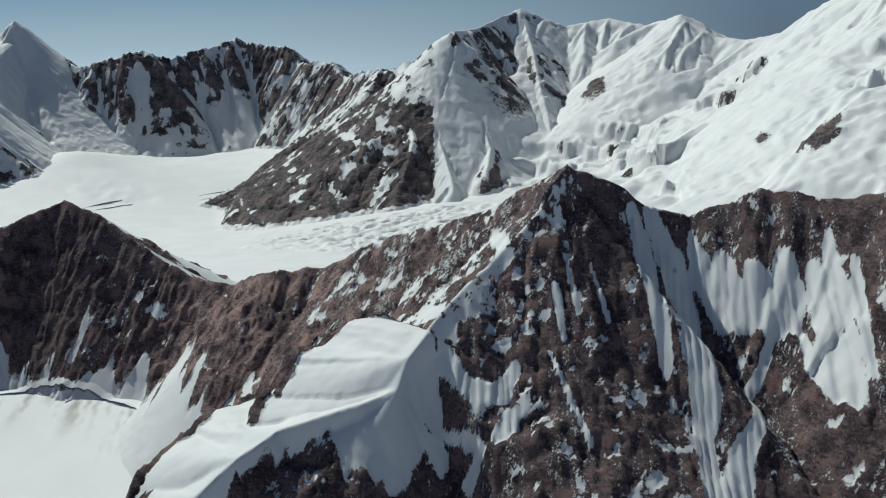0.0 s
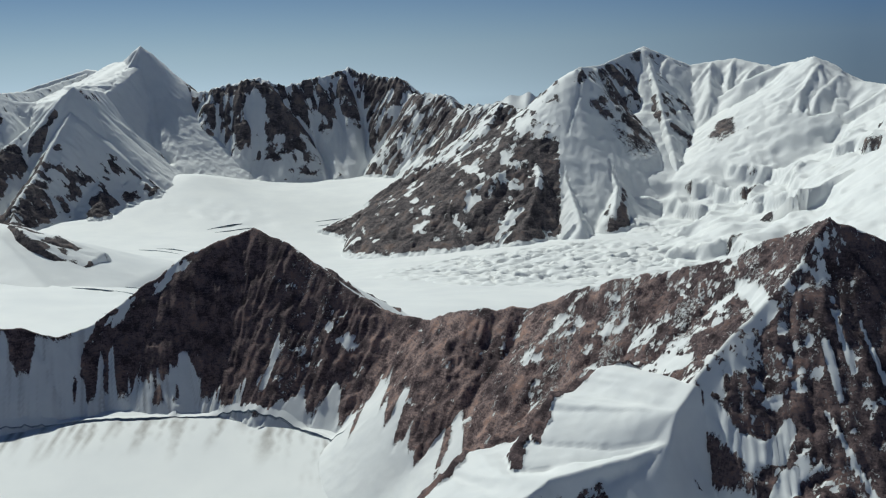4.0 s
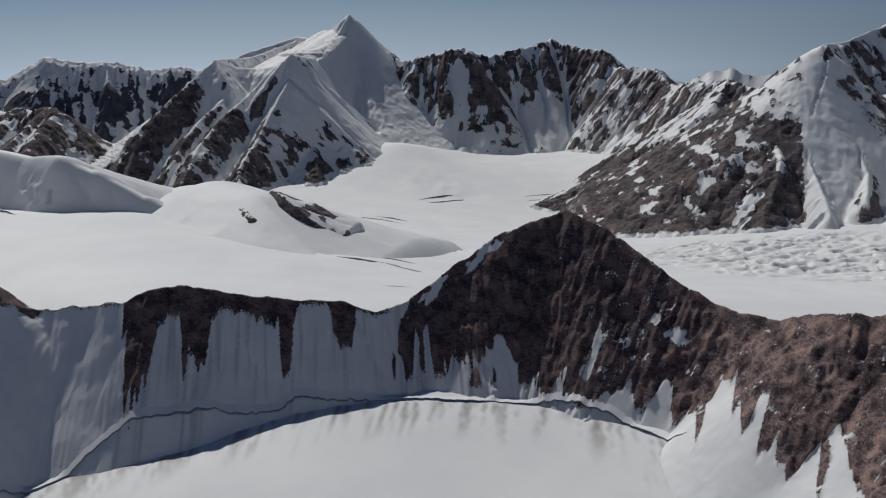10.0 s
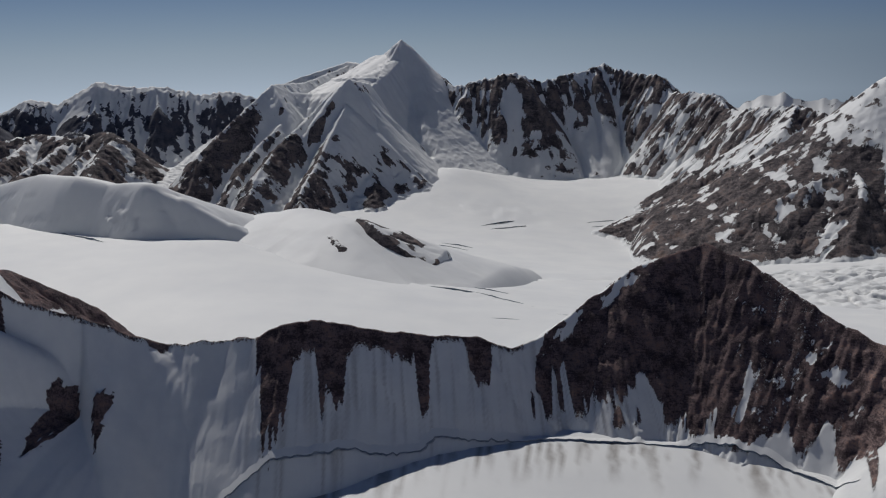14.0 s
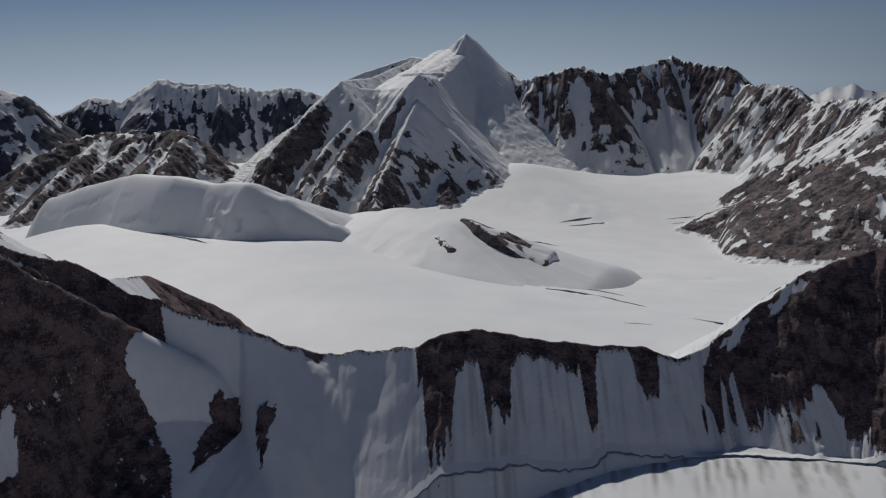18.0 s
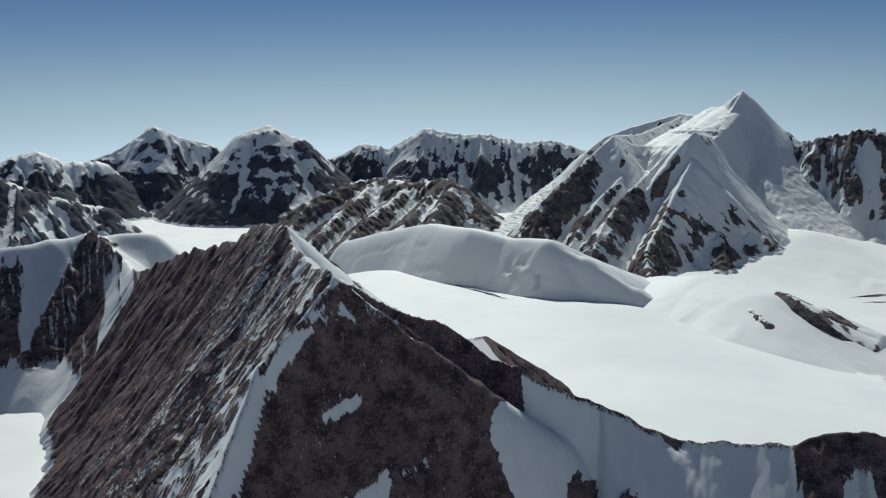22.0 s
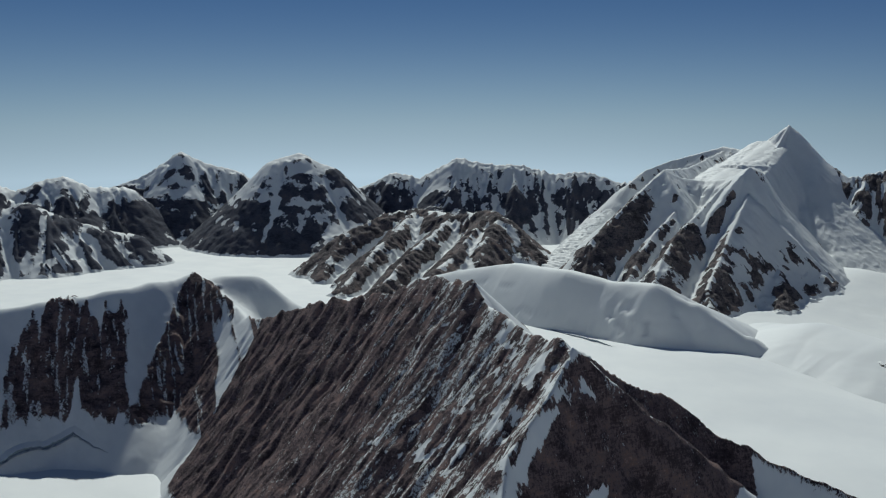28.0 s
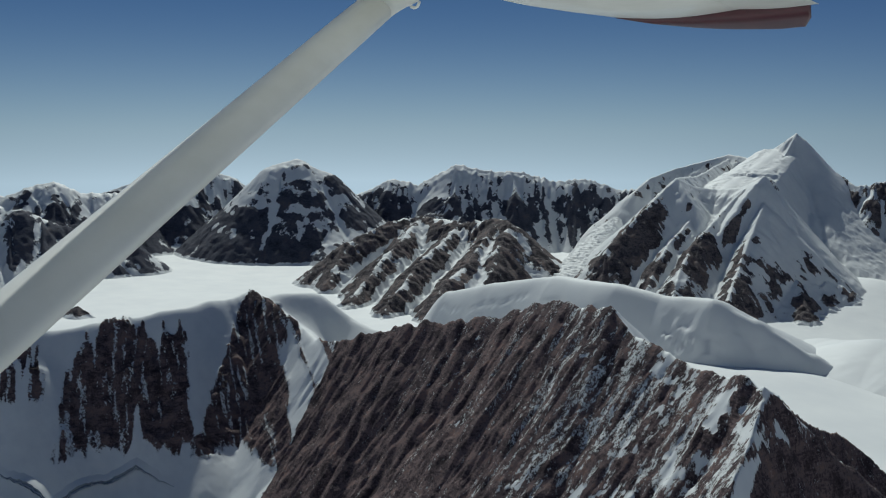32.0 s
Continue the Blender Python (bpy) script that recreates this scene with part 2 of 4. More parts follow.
def spurs(r, every, run, bulge, seed, side=-1, steep=1.25, over=0.0, part=(0.0, 1.0)):
    """Ribs of rock that run down one side of a ridge, each with a rib or two of its own."""
    rng = random.Random(seed)
    legs = [(a, b, math.hypot(b[0] - a[0], b[1] - a[1])) for a, b in zip(r.points, r.points[1:])]
    whole = sum(leg[2] for leg in legs)
    slope = r.left if side > 0 else r.right
    found, at = [], whole * part[0] + every * rng.uniform(0.2, 0.7)
    while at < whole * part[1]:
        rest = at
        for a, b, long in legs:
            if rest <= long:
                break
            rest -= long
        f = min(1.0, rest / long)
        x, y, z = (p + (q - p) * f for p, q in zip(a, b))
        turn = math.atan2(b[1] - a[1], b[0] - a[0]) + side * math.pi / 2 + rng.uniform(-0.5, 0.5)
        size = rng.uniform(0.45, 1.25)
        length, lift = run * rng.uniform(0.6, 1.15) * (0.6 + 0.4 * size), bulge * size
        line, bend = [], rng.uniform(-0.35, 0.35)
        for k, share in enumerate((0.0, 0.12, 0.3, 0.5, 0.72, 1.0)):
            d = share * length
            way = turn + bend * share + rng.uniform(-0.06, 0.06)
            face = z - slope * r.ease * math.log1p(d / r.ease)
            hump = lift * (math.sin(math.pi * min(1, share * 0.75 + 0.12)) + rng.uniform(-0.2, 0.2)) if 0 < k < 5 else 0
            line.append((x + d * math.cos(way), y + d * math.sin(way), face + hump - (2 if k == 0 else 12 if k == 5 else 0) + over))
        found.append(Ridge(line, steep * rng.uniform(0.85, 1.2), steep * rng.uniform(0.85, 1.2), 500))
        if size > 0.7:
            k = rng.choice((1, 2))
            (sx, sy, sz), (ex, ey, ez) = line[k], line[k + 2]
            fork = rng.choice((-1, 1)) * rng.uniform(0.45, 0.75)
            dx, dy = ex - sx, ey - sy
            dx, dy = dx * math.cos(fork) - dy * math.sin(fork), dx * math.sin(fork) + dy * math.cos(fork)
            found.append(Ridge([(sx, sy, sz - 1), (sx + dx / 2, sy + dy / 2, (sz + ez) / 2 - 2), (sx + dx, sy + dy, ez - 14)], steep, steep, 500))
        at += every * rng.uniform(0.6, 1.4)
    return found


# ---- ground: one sheet of glaciers and snowfields ----
LEVELS = [(-450, 836, 170), (-680, 735, 176), (-534, 655, 150), (-800, 640, 152), (-880, 690, 150), (-930, 600, 128), (-1000, 520, 122), (-1020, 400, 125), (-700, 560, 140), (-400, 690, 148), (-300, 790, 162), (-600, 450, 125), (-300, 400, 120),
          (-1610, 447, 205), (-1500, 500, 195), (-1900, 400, 240), (-1350, 380, 185), (-1600, 200, 200), (300, 300, 90),
          (-700, 1000, 196), (-950, 950, 215), (-300, 1050, 190), (-700, 1350, 150), (-990, 1620, 118), (-500, 1600, 105), (0, 1200, 150),
          (-100, 1700, 90), (-626, 2274, 6), (-92, 1990, 88), (-720, 2650, -5), (-1277, 2538, 26), (-1360, 3080, 126), (-1290, 2960, 88), (-1150, 3250, 48), (-1000, 3300, 46), (-980, 3500, 40),
          (-700, 3450, 60), (-560, 3250, 80), (300, 1950, 108), (600, 1700, 120), (-1290, 1190, 238), (-1260, 1330, 236), (-1300, 980, 225), (-1500, 1290, 234), (-1790, 1400, 232), (-1700, 1000, 225), (-1165, 1440, 200), (-1750, 2050, 60), (-2300, 1300, 60),
          (-3200, 1500, 80), (-3900, 2400, 60), (-3200, 2350, 50), (-2600, 900, 120), (-2700, 3300, 60), (0, 3500, 120), (1500, 2500, 150), (-500, -1200, 60), (-3500, -800, 40), (1500, -800, 60), (-500, 4500, 120), (-4500, 200, 60), (2500, 800, 120), (-3000, 4000, 60), (-500, -4000, 60), (-4500, -2500, 60), (3000, 3500, 140)]


def spread():
    """Weights of a smooth surface through the levels."""
    p = np.array(LEVELS, float)
    far = np.sqrt((p[:, None, 0] - p[None, :, 0]) ** 2 + (p[:, None, 1] - p[None, :, 1]) ** 2 + 70.0 ** 2)
    n = len(p)
    system = np.zeros((n + 1, n + 1))
    system[:n, :n], system[:n, n], system[n, :n] = far, 1, 1
    system[np.arange(n), np.arange(n)] -= 25.0
    return np.linalg.solve(system, np.append(p[:, 2], 0))


LEVEL_WEIGHTS = spread()


def ground(X, Y):
    total = np.full(X.shape, LEVEL_WEIGHTS[-1])
    for (x, y, z), w in zip(LEVELS, LEVEL_WEIGHTS):
        total = total + w * np.sqrt((X - x) ** 2 + (Y - y) ** 2 + 70.0 ** 2)
    return np.clip(total, -80, 330) + 7 * (fbm(X / 260, Y / 260, 3, 40) - 0.5)


def sheet(name, X, Y, Z, keep, values, material):
    """A mesh over a grid of places."""
    index = np.full(X.shape, -1)
    quad = keep
    used = np.zeros(X.shape, bool)
    used[:-1, :-1] |= quad
    used[1:, :-1] |= quad
    used[:-1, 1:] |= quad
    used[1:, 1:] |= quad
    index[used] = np.arange(used.sum())
    faces = np.stack([index[:-1, :-1][quad], index[1:, :-1][quad], index[1:, 1:][quad], index[:-1, 1:][quad]], 1)
    me = bpy.data.meshes.new(name)
    me.vertices.add(int(used.sum()))
    me.vertices.foreach_set("co", np.stack([X[used], Y[used], Z[used]], 1).astype(np.float32).ravel())
    me.loops.add(len(faces) * 4)
    me.loops.foreach_set("vertex_index", faces.astype(np.int32).ravel())
    me.polygons.add(len(faces))
    me.polygons.foreach_set("loop_start", np.arange(0, len(faces) * 4, 4, dtype=np.int32))
    for key, v in values.items():
        me.attributes.new(key, "FLOAT", "POINT").data.foreach_set("value", v[used].astype(np.float32))
    me.update(calc_edges=True)
    me.validate()
    me.shade_smooth()
    me.materials.append(material)
    return me


def ground_sheet():
    fine = np.arange(8, 172, 0.3)
    angle = np.radians(np.concatenate([fine, np.arange(172, 368.1, 4)]))
    radius = np.concatenate([(0.5, 60.0), 130 * 1.0089 ** np.arange(0, 410)])
    A, R = np.meshgrid(angle, radius)
    X, Y = -490 + R * np.cos(A), -60 + R * np.sin(A)
    Z = ground(X, Y)
    # broken ice on the falls of the middle glacier
    fall = np.exp(-(((X + 150) / 330) ** 2 + ((Y - 1800) / 260) ** 2)) + 0.6 * np.exp(-(((X - 250) / 260) ** 2 + ((Y - 2150) / 160) ** 2))
    Z += fall * 16 * (ridged(X / 26, Y / 17, 3, 60) - 0.6)
    lines = np.exp(-(((X + 800) / 260) ** 2 + ((Y - 1750 - 0.4 * (X + 800)) / 70) ** 2)) + np.exp(-(((X + 1150) / 200) ** 2 + ((Y - 2750) / 110) ** 2))
    Z -= lines * 9 * step(0.72, 0.95, ridged(X / 120, Y / 28, 2, 61))
    torn = np.exp(-(((X + 900) / 150) ** 2 + ((Y - 1340 + 0.35 * (X + 900)) / 34) ** 2)) + 0.7 * np.exp(-(((X + 690) / 110) ** 2 + ((Y - 1240 + 0.45 * (X + 690)) / 24) ** 2))
    Z += torn * 9 * (ridged(X / 30, Y / 18, 3, 66) - 0.62)
    Z += 1.6 * (fbm(X / 90, Y / 60, 3, 67) - 0.5)
    Z += 0.7 * (fbm(X / 40, Y / 40, 3, 62) - 0.5)
    dirt_and_tone = 0.25 * fall * step(0.6, 0.9, fbm(X / 30, Y / 12, 3, 63))
    # streaks of grit washed down below the headwall
    foot = np.interp(X, (-905, -858, -796, -681, -620, -492, -439, -386, -313), (560, 618, 679, 741, 782, 824, 828, 818, 778)) - Y
    washed = step(-2, 2, foot) * (1 - step(10, 75, foot + 50 * (fbm(X / 14, X * 0, 2, 64) - 0.5))) * (X > -905) * (X < -300)
    dirt_and_tone = np.maximum(dirt_and_tone, 1.0 * washed * step(0.44, 0.66, fbm((X + 0.2 * Y) / 5, Y / 70, 3, 65)))
    me = sheet("ground", X, Y, Z, np.ones((X.shape[0] - 1, X.shape[1] - 1), bool), {"snow": np.ones(X.shape), "dirt_and_tone": dirt_and_tone}, FIELD)
    return tagged(new("ground", me), "snow-covered glaciers between the mountains", "glacier", kind="structure")


ground_sheet()


# ---- mountains ----
def relief(X, Y, ridges, gully, lam, rough, warp, seed):
    wx = warp * (fbm(X / (6 * warp + 1), Y / (6 * warp + 1), 3, seed) - 0.5)
    wy = warp * (fbm(X / (6 * warp + 1), Y / (6 * warp + 1), 3, seed + 50) - 0.5)
    h, u, d, c, s = heights(X + wx, Y + wy, ridges)
    cut = ridged(u / lam + 0.15 * fbm(X / lam, Y / lam, 2, seed + 3), d / (lam * 5), 3, seed + 7)
    h = h + gully * (cut - 0.75) * step(0, lam * 1.2, d)
    crag = 0.5 * (fbm(X / (lam * 0.6), Y / (lam * 0.6), 5, seed + 11, 0.6) - 0.5) + 0.6 * (ridged(X / lam, Y / lam, 5, seed + 12) - 0.62)
    crag = rough * crag * step(0, lam * 0.5, d)
    return h, u, d, c, s, cut, crag


def blur(a, k):
    """The mean over squares of 2 k + 1 places."""
    if k < 1:
        return a
    for axis in (0, 1):
        p = np.pad(a, [(k + 1, k) if q == axis else (0, 0) for q in (0, 1)], mode="edge")
        t = np.cumsum(p, axis)
        w = 2 * k + 1
        a = (t[w:] - t[:-w]) / w if axis == 0 else (t[:, w:] - t[:, :-w]) / w
    return a


def erode(h, cell, depth, seed, scales=((6, 0.5), (3, 0.3), (1, 0.2)), steps=52, share=0.3):
    """Cuts gullies where runoff and avalanches gather, wide ones first; returns the height and how much has run over each place."""
    rng = np.random.default_rng(seed)
    nx, ny = h.shape
    whole = 0.0
    for wide, part in scales:
        gx, gy = np.gradient(blur(blur(h, wide), wide), cell)
        steep = np.sqrt(gx * gx + gy * gy) + 1e-6
        gx, gy = (gx / steep).ravel(), (gy / steep).ravel()
        n = int(h.size * share)
        px, py = rng.random(n) * (nx - 3) + 1, rng.random(n) * (ny - 3) + 1
        vx, vy, flow = np.zeros(n), np.zeros(n), np.zeros(h.size)
        for k in range(steps):
            at = px.astype(np.int64) * ny + py.astype(np.int64)
            flow += np.bincount(at, minlength=h.size)
            vx, vy = 0.45 * vx - 0.55 * gx[at], 0.45 * vy - 0.55 * gy[at]
            px, py = np.clip(px + vx, 1, nx - 2), np.clip(py + vy, 1, ny - 2)
        f = blur(blur(flow.reshape(h.shape), max(1, wide // 2)), max(1, wide // 2))
        f = np.clip(np.log1p(f / (share * steps)) / math.log(6.0), 0, 1.6)
        h = h - depth * part * f * np.clip(steep * 1.4 - 0.2, 0, 1)
        whole = whole + part * f
    return h, whole


NEAR_GRIDS = []


def islands(mask):
    """Numbers the connected areas of a grid of faces; 0 where the mask is not."""
    number = np.where(mask, np.arange(1, mask.size + 1).reshape(mask.shape), 0)
    across, along = mask[1:] & mask[:-1], mask[:, 1:] & mask[:, :-1]
    first = np.concatenate([number[1:][across], number[:, 1:][along]])
    second = np.concatenate([number[:-1][across], number[:, :-1][along]])
    root = np.arange(mask.size + 1)
    while len(first):
        ra, rb = root[first], root[second]
        apart = ra != rb
        if not apart.any():
            break
        first, second = first[apart], second[apart]
        root[np.minimum(ra, rb)[apart]] = np.maximum(ra, rb)[apart]
        while True:
            nearer = root[root]
            if (nearer == root).all():
                break
            root = nearer
    return root[number]


def mountain(name, label, ridges, cell, cover, gully=20.0, lam=50.0, rough=12.0, warp=6.0, seed=1, material=None, box=None, margin=300.0, group="", patches=12, smooth=0.6, erosion=0.0, lift=0.35):
    """A mountain over its ridges: its rock and its snow are parts, and so is each larger patch of snow."""
    pts = [p for r in ridges for p in r.points]
    x0, x1, y0, y1 = box or (min(p[0] for p in pts) - margin, max(p[0] for p in pts) + margin, min(p[1] for p in pts) - margin, max(p[1] for p in pts) + margin)
    X, Y = np.meshgrid(np.linspace(x0, x1, round((x1 - x0) / cell) + 1), np.linspace(y0, y1, round((y1 - y0) / cell) + 1), indexing="ij")
    G = ground(X, Y)
    h, u, d, c, s, cut, crag = relief(X, Y, ridges, gully, lam, rough, warp, seed)
    gx, gy = np.gradient(h, cell)
    if erosion:
        gx, gy = np.gradient(blur(h, 3), cell)
        h, flow = erode(h + crag * 0.1, cell, erosion, seed)
        h, cut, crag = h + lift * erosion * step(0, 40, d), 1.2 - flow, crag * 0.9
    slope = np.sqrt(gx * gx + gy * gy)
    values = cover(X, Y, h, u, d, c, s, cut, slope, G)
    snow, dirt_and_tone = values[:2]
    if len(values) > 2:
        h = h + values[2]
    h = h + crag * (1 - smooth * snow)
    if not box:
        border = np.minimum(np.minimum(X - x0, x1 - X), np.minimum(Y - y0, y1 - Y))
        h = h - 120 * (1 - step(0, 0.45 * margin, border))
    if material is NEAR:
        NEAR_GRIDS.append((X, Y, h))
    above = h - G
    # snow banks up where the slope meets the glacier
    snow = np.maximum(snow, 1 - step(2, 16, above + 14 * (fbm(X / 22, Y / 22, 3, seed + 20) - 0.5)))
    over = above > -5
    keep = over[:-1, :-1] | over[1:, :-1] | over[:-1, 1:] | over[1:, 1:]
    white = keep & ((snow[:-1, :-1] + snow[1:, :-1] + snow[:-1, 1:] + snow[1:, 1:]) > 2.0)
    root = tagged(new(name), label, "mountain", group)
    high = np.where(keep, h[:-1, :-1], -1e9)
    a, b = np.unravel_index(np.argmax(high), high.shape)
    root.location = (X[a, b], Y[a, b], G[a, b])
    root.empty_display_size = 20

    def piece(kind, where, text=""):
        me = sheet(kind, X, Y, h, where, {"snow": snow, "dirt_and_tone": dirt_and_tone}, material or FAR)
        ob = tagged(new(kind, me), text)
        ob.parent = root
        ob.matrix_parent_inverse = Matrix.Translation(-root.location)
        return ob

    number = islands(white)
    which, count = np.unique(number[number > 0], return_counts=True)
    order = which[np.argsort(-count)]
    sizes = np.sort(count)[::-1]
    single = [w for w, n in zip(order[:patches], sizes) if n * cell * cell > 60]
    rest = keep & ~np.isin(number, single)
    number_rock = islands(rest)
    which, count = np.unique(number_rock[number_rock > 0], return_counts=True)
    big = which[np.argsort(-count)][:patches // 2]
    big = [w for w in big if (number_rock == w).sum() * cell * cell > 60]
    for w in big:
        piece("rock_face", number_rock == w, "bare dark rock flecked with snow")
    crumbs = rest & ~np.isin(number_rock, big)
    if crumbs.any():
        tagged(piece("scattered_rubble", crumbs, "small flecks of rock and snow"), kind="stuff")
    for k, w in enumerate(single):
        piece("snow_slope" if k == 0 else "snow_patch", number == w)
    return root


def by_slope(low, high, patch, size, seed, gully_snow=0.5, line=None, fade=200.0):
    """Snow where the ground is flatter than low, rock where steeper than high, with patches, snow in the gullies and more of it above the line."""
    def cover(X, Y, h, u, d, c, s, cut, slope, G):
        n = fbm(X / size, Y / size, 5, seed, 0.6)
        bare = slope + patch * (n - 0.5) + gully_snow * (cut - 0.6)
        if line is not None:
            bare = bare + np.clip((line - h) / fade, -1, 1) * 0.5
        snow = 1 - step(low, high, bare)
        return snow, 0 * snow
    return cover


def alpine(mid, wide, seed, size=55.0, blotch=0.9, streak=1.0, crest=0.25, low=None, fade=150.0, deep=0.6, spots=()):
    """Rock on the steep and bulging ground and low down, in streaks along the fall line; snow in the hollows and on the gentle ground."""
    def cover(X, Y, h, u, d, c, s, cut, slope, G):
        k = 5
        edge = np.pad(h, k, mode="edge")
        bulge = h - 0.25 * (edge[2 * k:, k:-k] + edge[:-2 * k, k:-k] + edge[k:-k, 2 * k:] + edge[k:-k, :-2 * k])
        bare = slope - mid + blotch * (fbm(X / size, Y / size, 6, seed, 0.62) - 0.5) + streak * (fbm(u / 15, d / 50, 4, seed + 30, 0.6) - 0.5) + crest * np.clip(bulge / 6, -1.2, 1.2) + 1.1 * (cut - 0.75)
        if low is not None:
            bare = bare + deep * np.clip((low - h) / fade, -0.6, 1)
        for x, y, rx, ry, much in spots:
            bare = bare + much * np.exp(-((X - x) / rx) ** 2 - ((Y - y) / ry) ** 2)
        snow = 1 - step(-wide, wide, bare)
        return snow, 0 * snow
    return cover


# the near ridge, along the cirque, from its far end on
# the first point, out of view, is raised to lengthen the ridge's shadow
NEAR_CREST = [(-2117, 520, 385), (-1850, 535, 371), (-1836, 560, 368), (-1757, 670, 384), (-1744, 755, 388), (-1647, 735, 363), (-1599, 710, 351), (-1558, 700, 361),
              (-1486, 685, 386), (-1357, 650, 416), (-1295, 622, 438), (-1233, 590, 444), (-1211, 575, 430), (-1153, 540, 423), (-1106, 506, 425), (-1093, 560, 392),
              (-1078, 605, 372), (-1050, 632, 343), (-1014, 660, 320), (-978, 680, 302), (-944, 715, 275), (-931, 738, 262), (-840, 750, 272), (-821, 760, 282), (-787, 775, 285),
              (-753, 790, 275), (-700, 815, 264), (-651, 840, 256), (-622, 850, 246), (-599, 880, 250), (-565, 910, 274), (-523, 940, 305), (-451, 968, 332),
              (-403, 945, 315), (-342, 910, 281), (-295, 880, 263), (-254, 852, 261), (-200, 798, 286), (-148, 785, 292), (-98, 750, 319), (-39, 710, 342),
              (-3, 680, 357), (42, 640, 387), (52, 621, 396), (73, 620, 389), (106, 620, 366), (132, 619, 360), (181, 605, 377), (217, 580, 372), (260, 540, 388), (400, 470, 420)]
NEAR_RIDGES = [
    Ridge(NEAR_CREST[:15], 0.9, 1.3, 700, 11.0, 3.0),
    Ridge(NEAR_CREST[14:20], 0.9, 2.3, 900, 6.0, 3.0),
    Ridge(NEAR_CREST[19:37], 0.8, 1.25, 600, 5.0, 2.5),
    Ridge(NEAR_CREST[36:44], 0.85, 1.02, 600, 7.0, 2.0),
    Ridge(NEAR_CREST[43:], 0.85, 1.38, 900, 7.0, 2.0),
    Ridge([(-1106, 506, 425), (-1104, 470, 402), (-1109, 430, 378), (-1090, 380, 335), (-1070, 330, 290)], 2.6, 1.2, 700, 3.0),
    Ridge([(52, 621, 395), (34, 608, 374), (10, 590, 353), (-17, 570, 334), (-44, 546, 313)], 1.0, 1.3, 400, 4.0, 2.0),
    Ridge([(-42, 542, 312), (-54, 527, 302), (-60, 512, 288), (-78, 505, 284), (-107, 496, 279), (-128, 488, 276), (-147, 470, 269), (-167, 452, 256), (-179, 440, 247), (-197, 425, 231), (-215, 408, 205)], 1.9, 0.1, 900, 0.0, 1.0, 0.0, ((231, 256, 276, 284, 312), (30, 42, 78, 92, 80))),
    Ridge([(-1090, 640, 350), (-1145, 778, 316), (-1130, 810, 292), (-1103, 854, 258)], 1.0, 1.1, 600, 2.0),
    Ridge([(-1735, 775, 385), (-1699, 820, 384), (-1650, 825, 356), (-1592, 815, 343), (-1540, 760, 345)], 1.0, 1.1, 500, 3.0, 2.0),
    Ridge([(-1744, 755, 388), (-1735, 690, 330), (-1690, 620, 285)], 1.1, 1.1, 400, 4.0),
]
# how far below the crest bare rock reaches on the cirque's side, along x
ROCK_X = (-2100, -1850, -1800, -1740, -1660, -1600, -1560, -1106, -1020, -1000, -985, -940, -930, -832, -826, -770, -700, -690, -640, -606, -596, -560, -450, -400, -340, -300, -260, -200, -160, 60, 400)
ROCK_TO = (10, 20, 110, 150, 160, 20, 400, 400, 400, 60, 4, 2, 1, 2, 26, 22, 6, 4, 2, 2, 40, 70, 140, 125, 84, 80, 86, 110, 400, 400, 400)


# rock hanging down the headwall: x, half width, depth
PANELS = [(-826, 16, 92), (-780, 15, 66), (-803, 34, 26), (-716, 27, 24), (-703, 7, 60), (-653, 13, 38), (-934, 6, 12)]
# single patches of rock (0) and snow (1) on the faces: x, height, half width, half height, lean, which
SPOTS = [(-972, 233, 6, 22, -0.35, 0), (-938, 229, 5, 26, -0.3, 0), (-1078, 340, 3, 5, 0, 1), (-1053, 268, 9, 32, -0.15, 1),
         (-350, 246, 5, 5, 0, 1), (-329, 234, 10, 6, -0.5, 1), (-202, 200, 9, 7, -0.6, 1), (6, 345, 9, 6, 0.8, 1)]
# ribbons of snow down the faces: along each, x, height and half width
LANES = [((92, 366, 4), (98, 331, 6), (99, 300, 6), (99, 283, 2)), ((106, 362, 5), (114, 331, 9), (119, 305, 9), (119, 280, 8), (114, 255, 6), (110, 225, 6)),
         ((131, 346, 2), (135, 322, 10), (139, 300, 5)), ((147, 334, 5), (152, 305, 10)), ((163, 328, 7), (166, 303, 9)), ((181, 338, 5), (178, 318, 9), (176, 303, 5)), ((196, 332, 6), (194, 308, 7)),
         ((181, 336, 2), (170, 305, 2.5), (158, 280, 3), (143, 262, 4), (133, 250, 6), (124, 228, 10)), ((206, 355, 1.5), (203, 330, 6), (198, 310, 9), (190, 286, 12)), ((214, 342, 2), (209, 318, 3), (205, 290, 2)),
         ((-35, 297, 5), (-27, 288, 5), (-12, 281, 6), (0, 282, 5), (9, 291, 3)), ((9, 274, 2), (4, 269, 5), (-4, 262, 3)), ((-32, 256, 4), (-16, 256, 6)), ((-13, 255, 2), (-23, 232, 3)),
         ((37, 330, 3), (39, 306, 1.5)), ((45, 344, 1), (50, 318, 2)), ((61, 338, 1), (68, 312, 1.5)), ((30, 300, 1), (48, 262, 1.5))]


def ribbon(X, h, line):
    """How far inside a ribbon of snow a place lies, in half widths: 1 along its middle, 0 at its edge."""
    best = np.full(X.shape, -9.0)
    for (x0, z0, w0), (x1, z1, w1) in zip(line, line[1:]):
        dx, dz = x1 - x0, z1 - z0
        f = np.clip(((X - x0) * dx + (h - z0) * dz) / (dx * dx + dz * dz), 0, 1)
        best = np.maximum(best, 1 - np.hypot(X - x0 - f * dx, h - z0 - f * dz) / (w0 + f * (w1 - w0)))
    return best


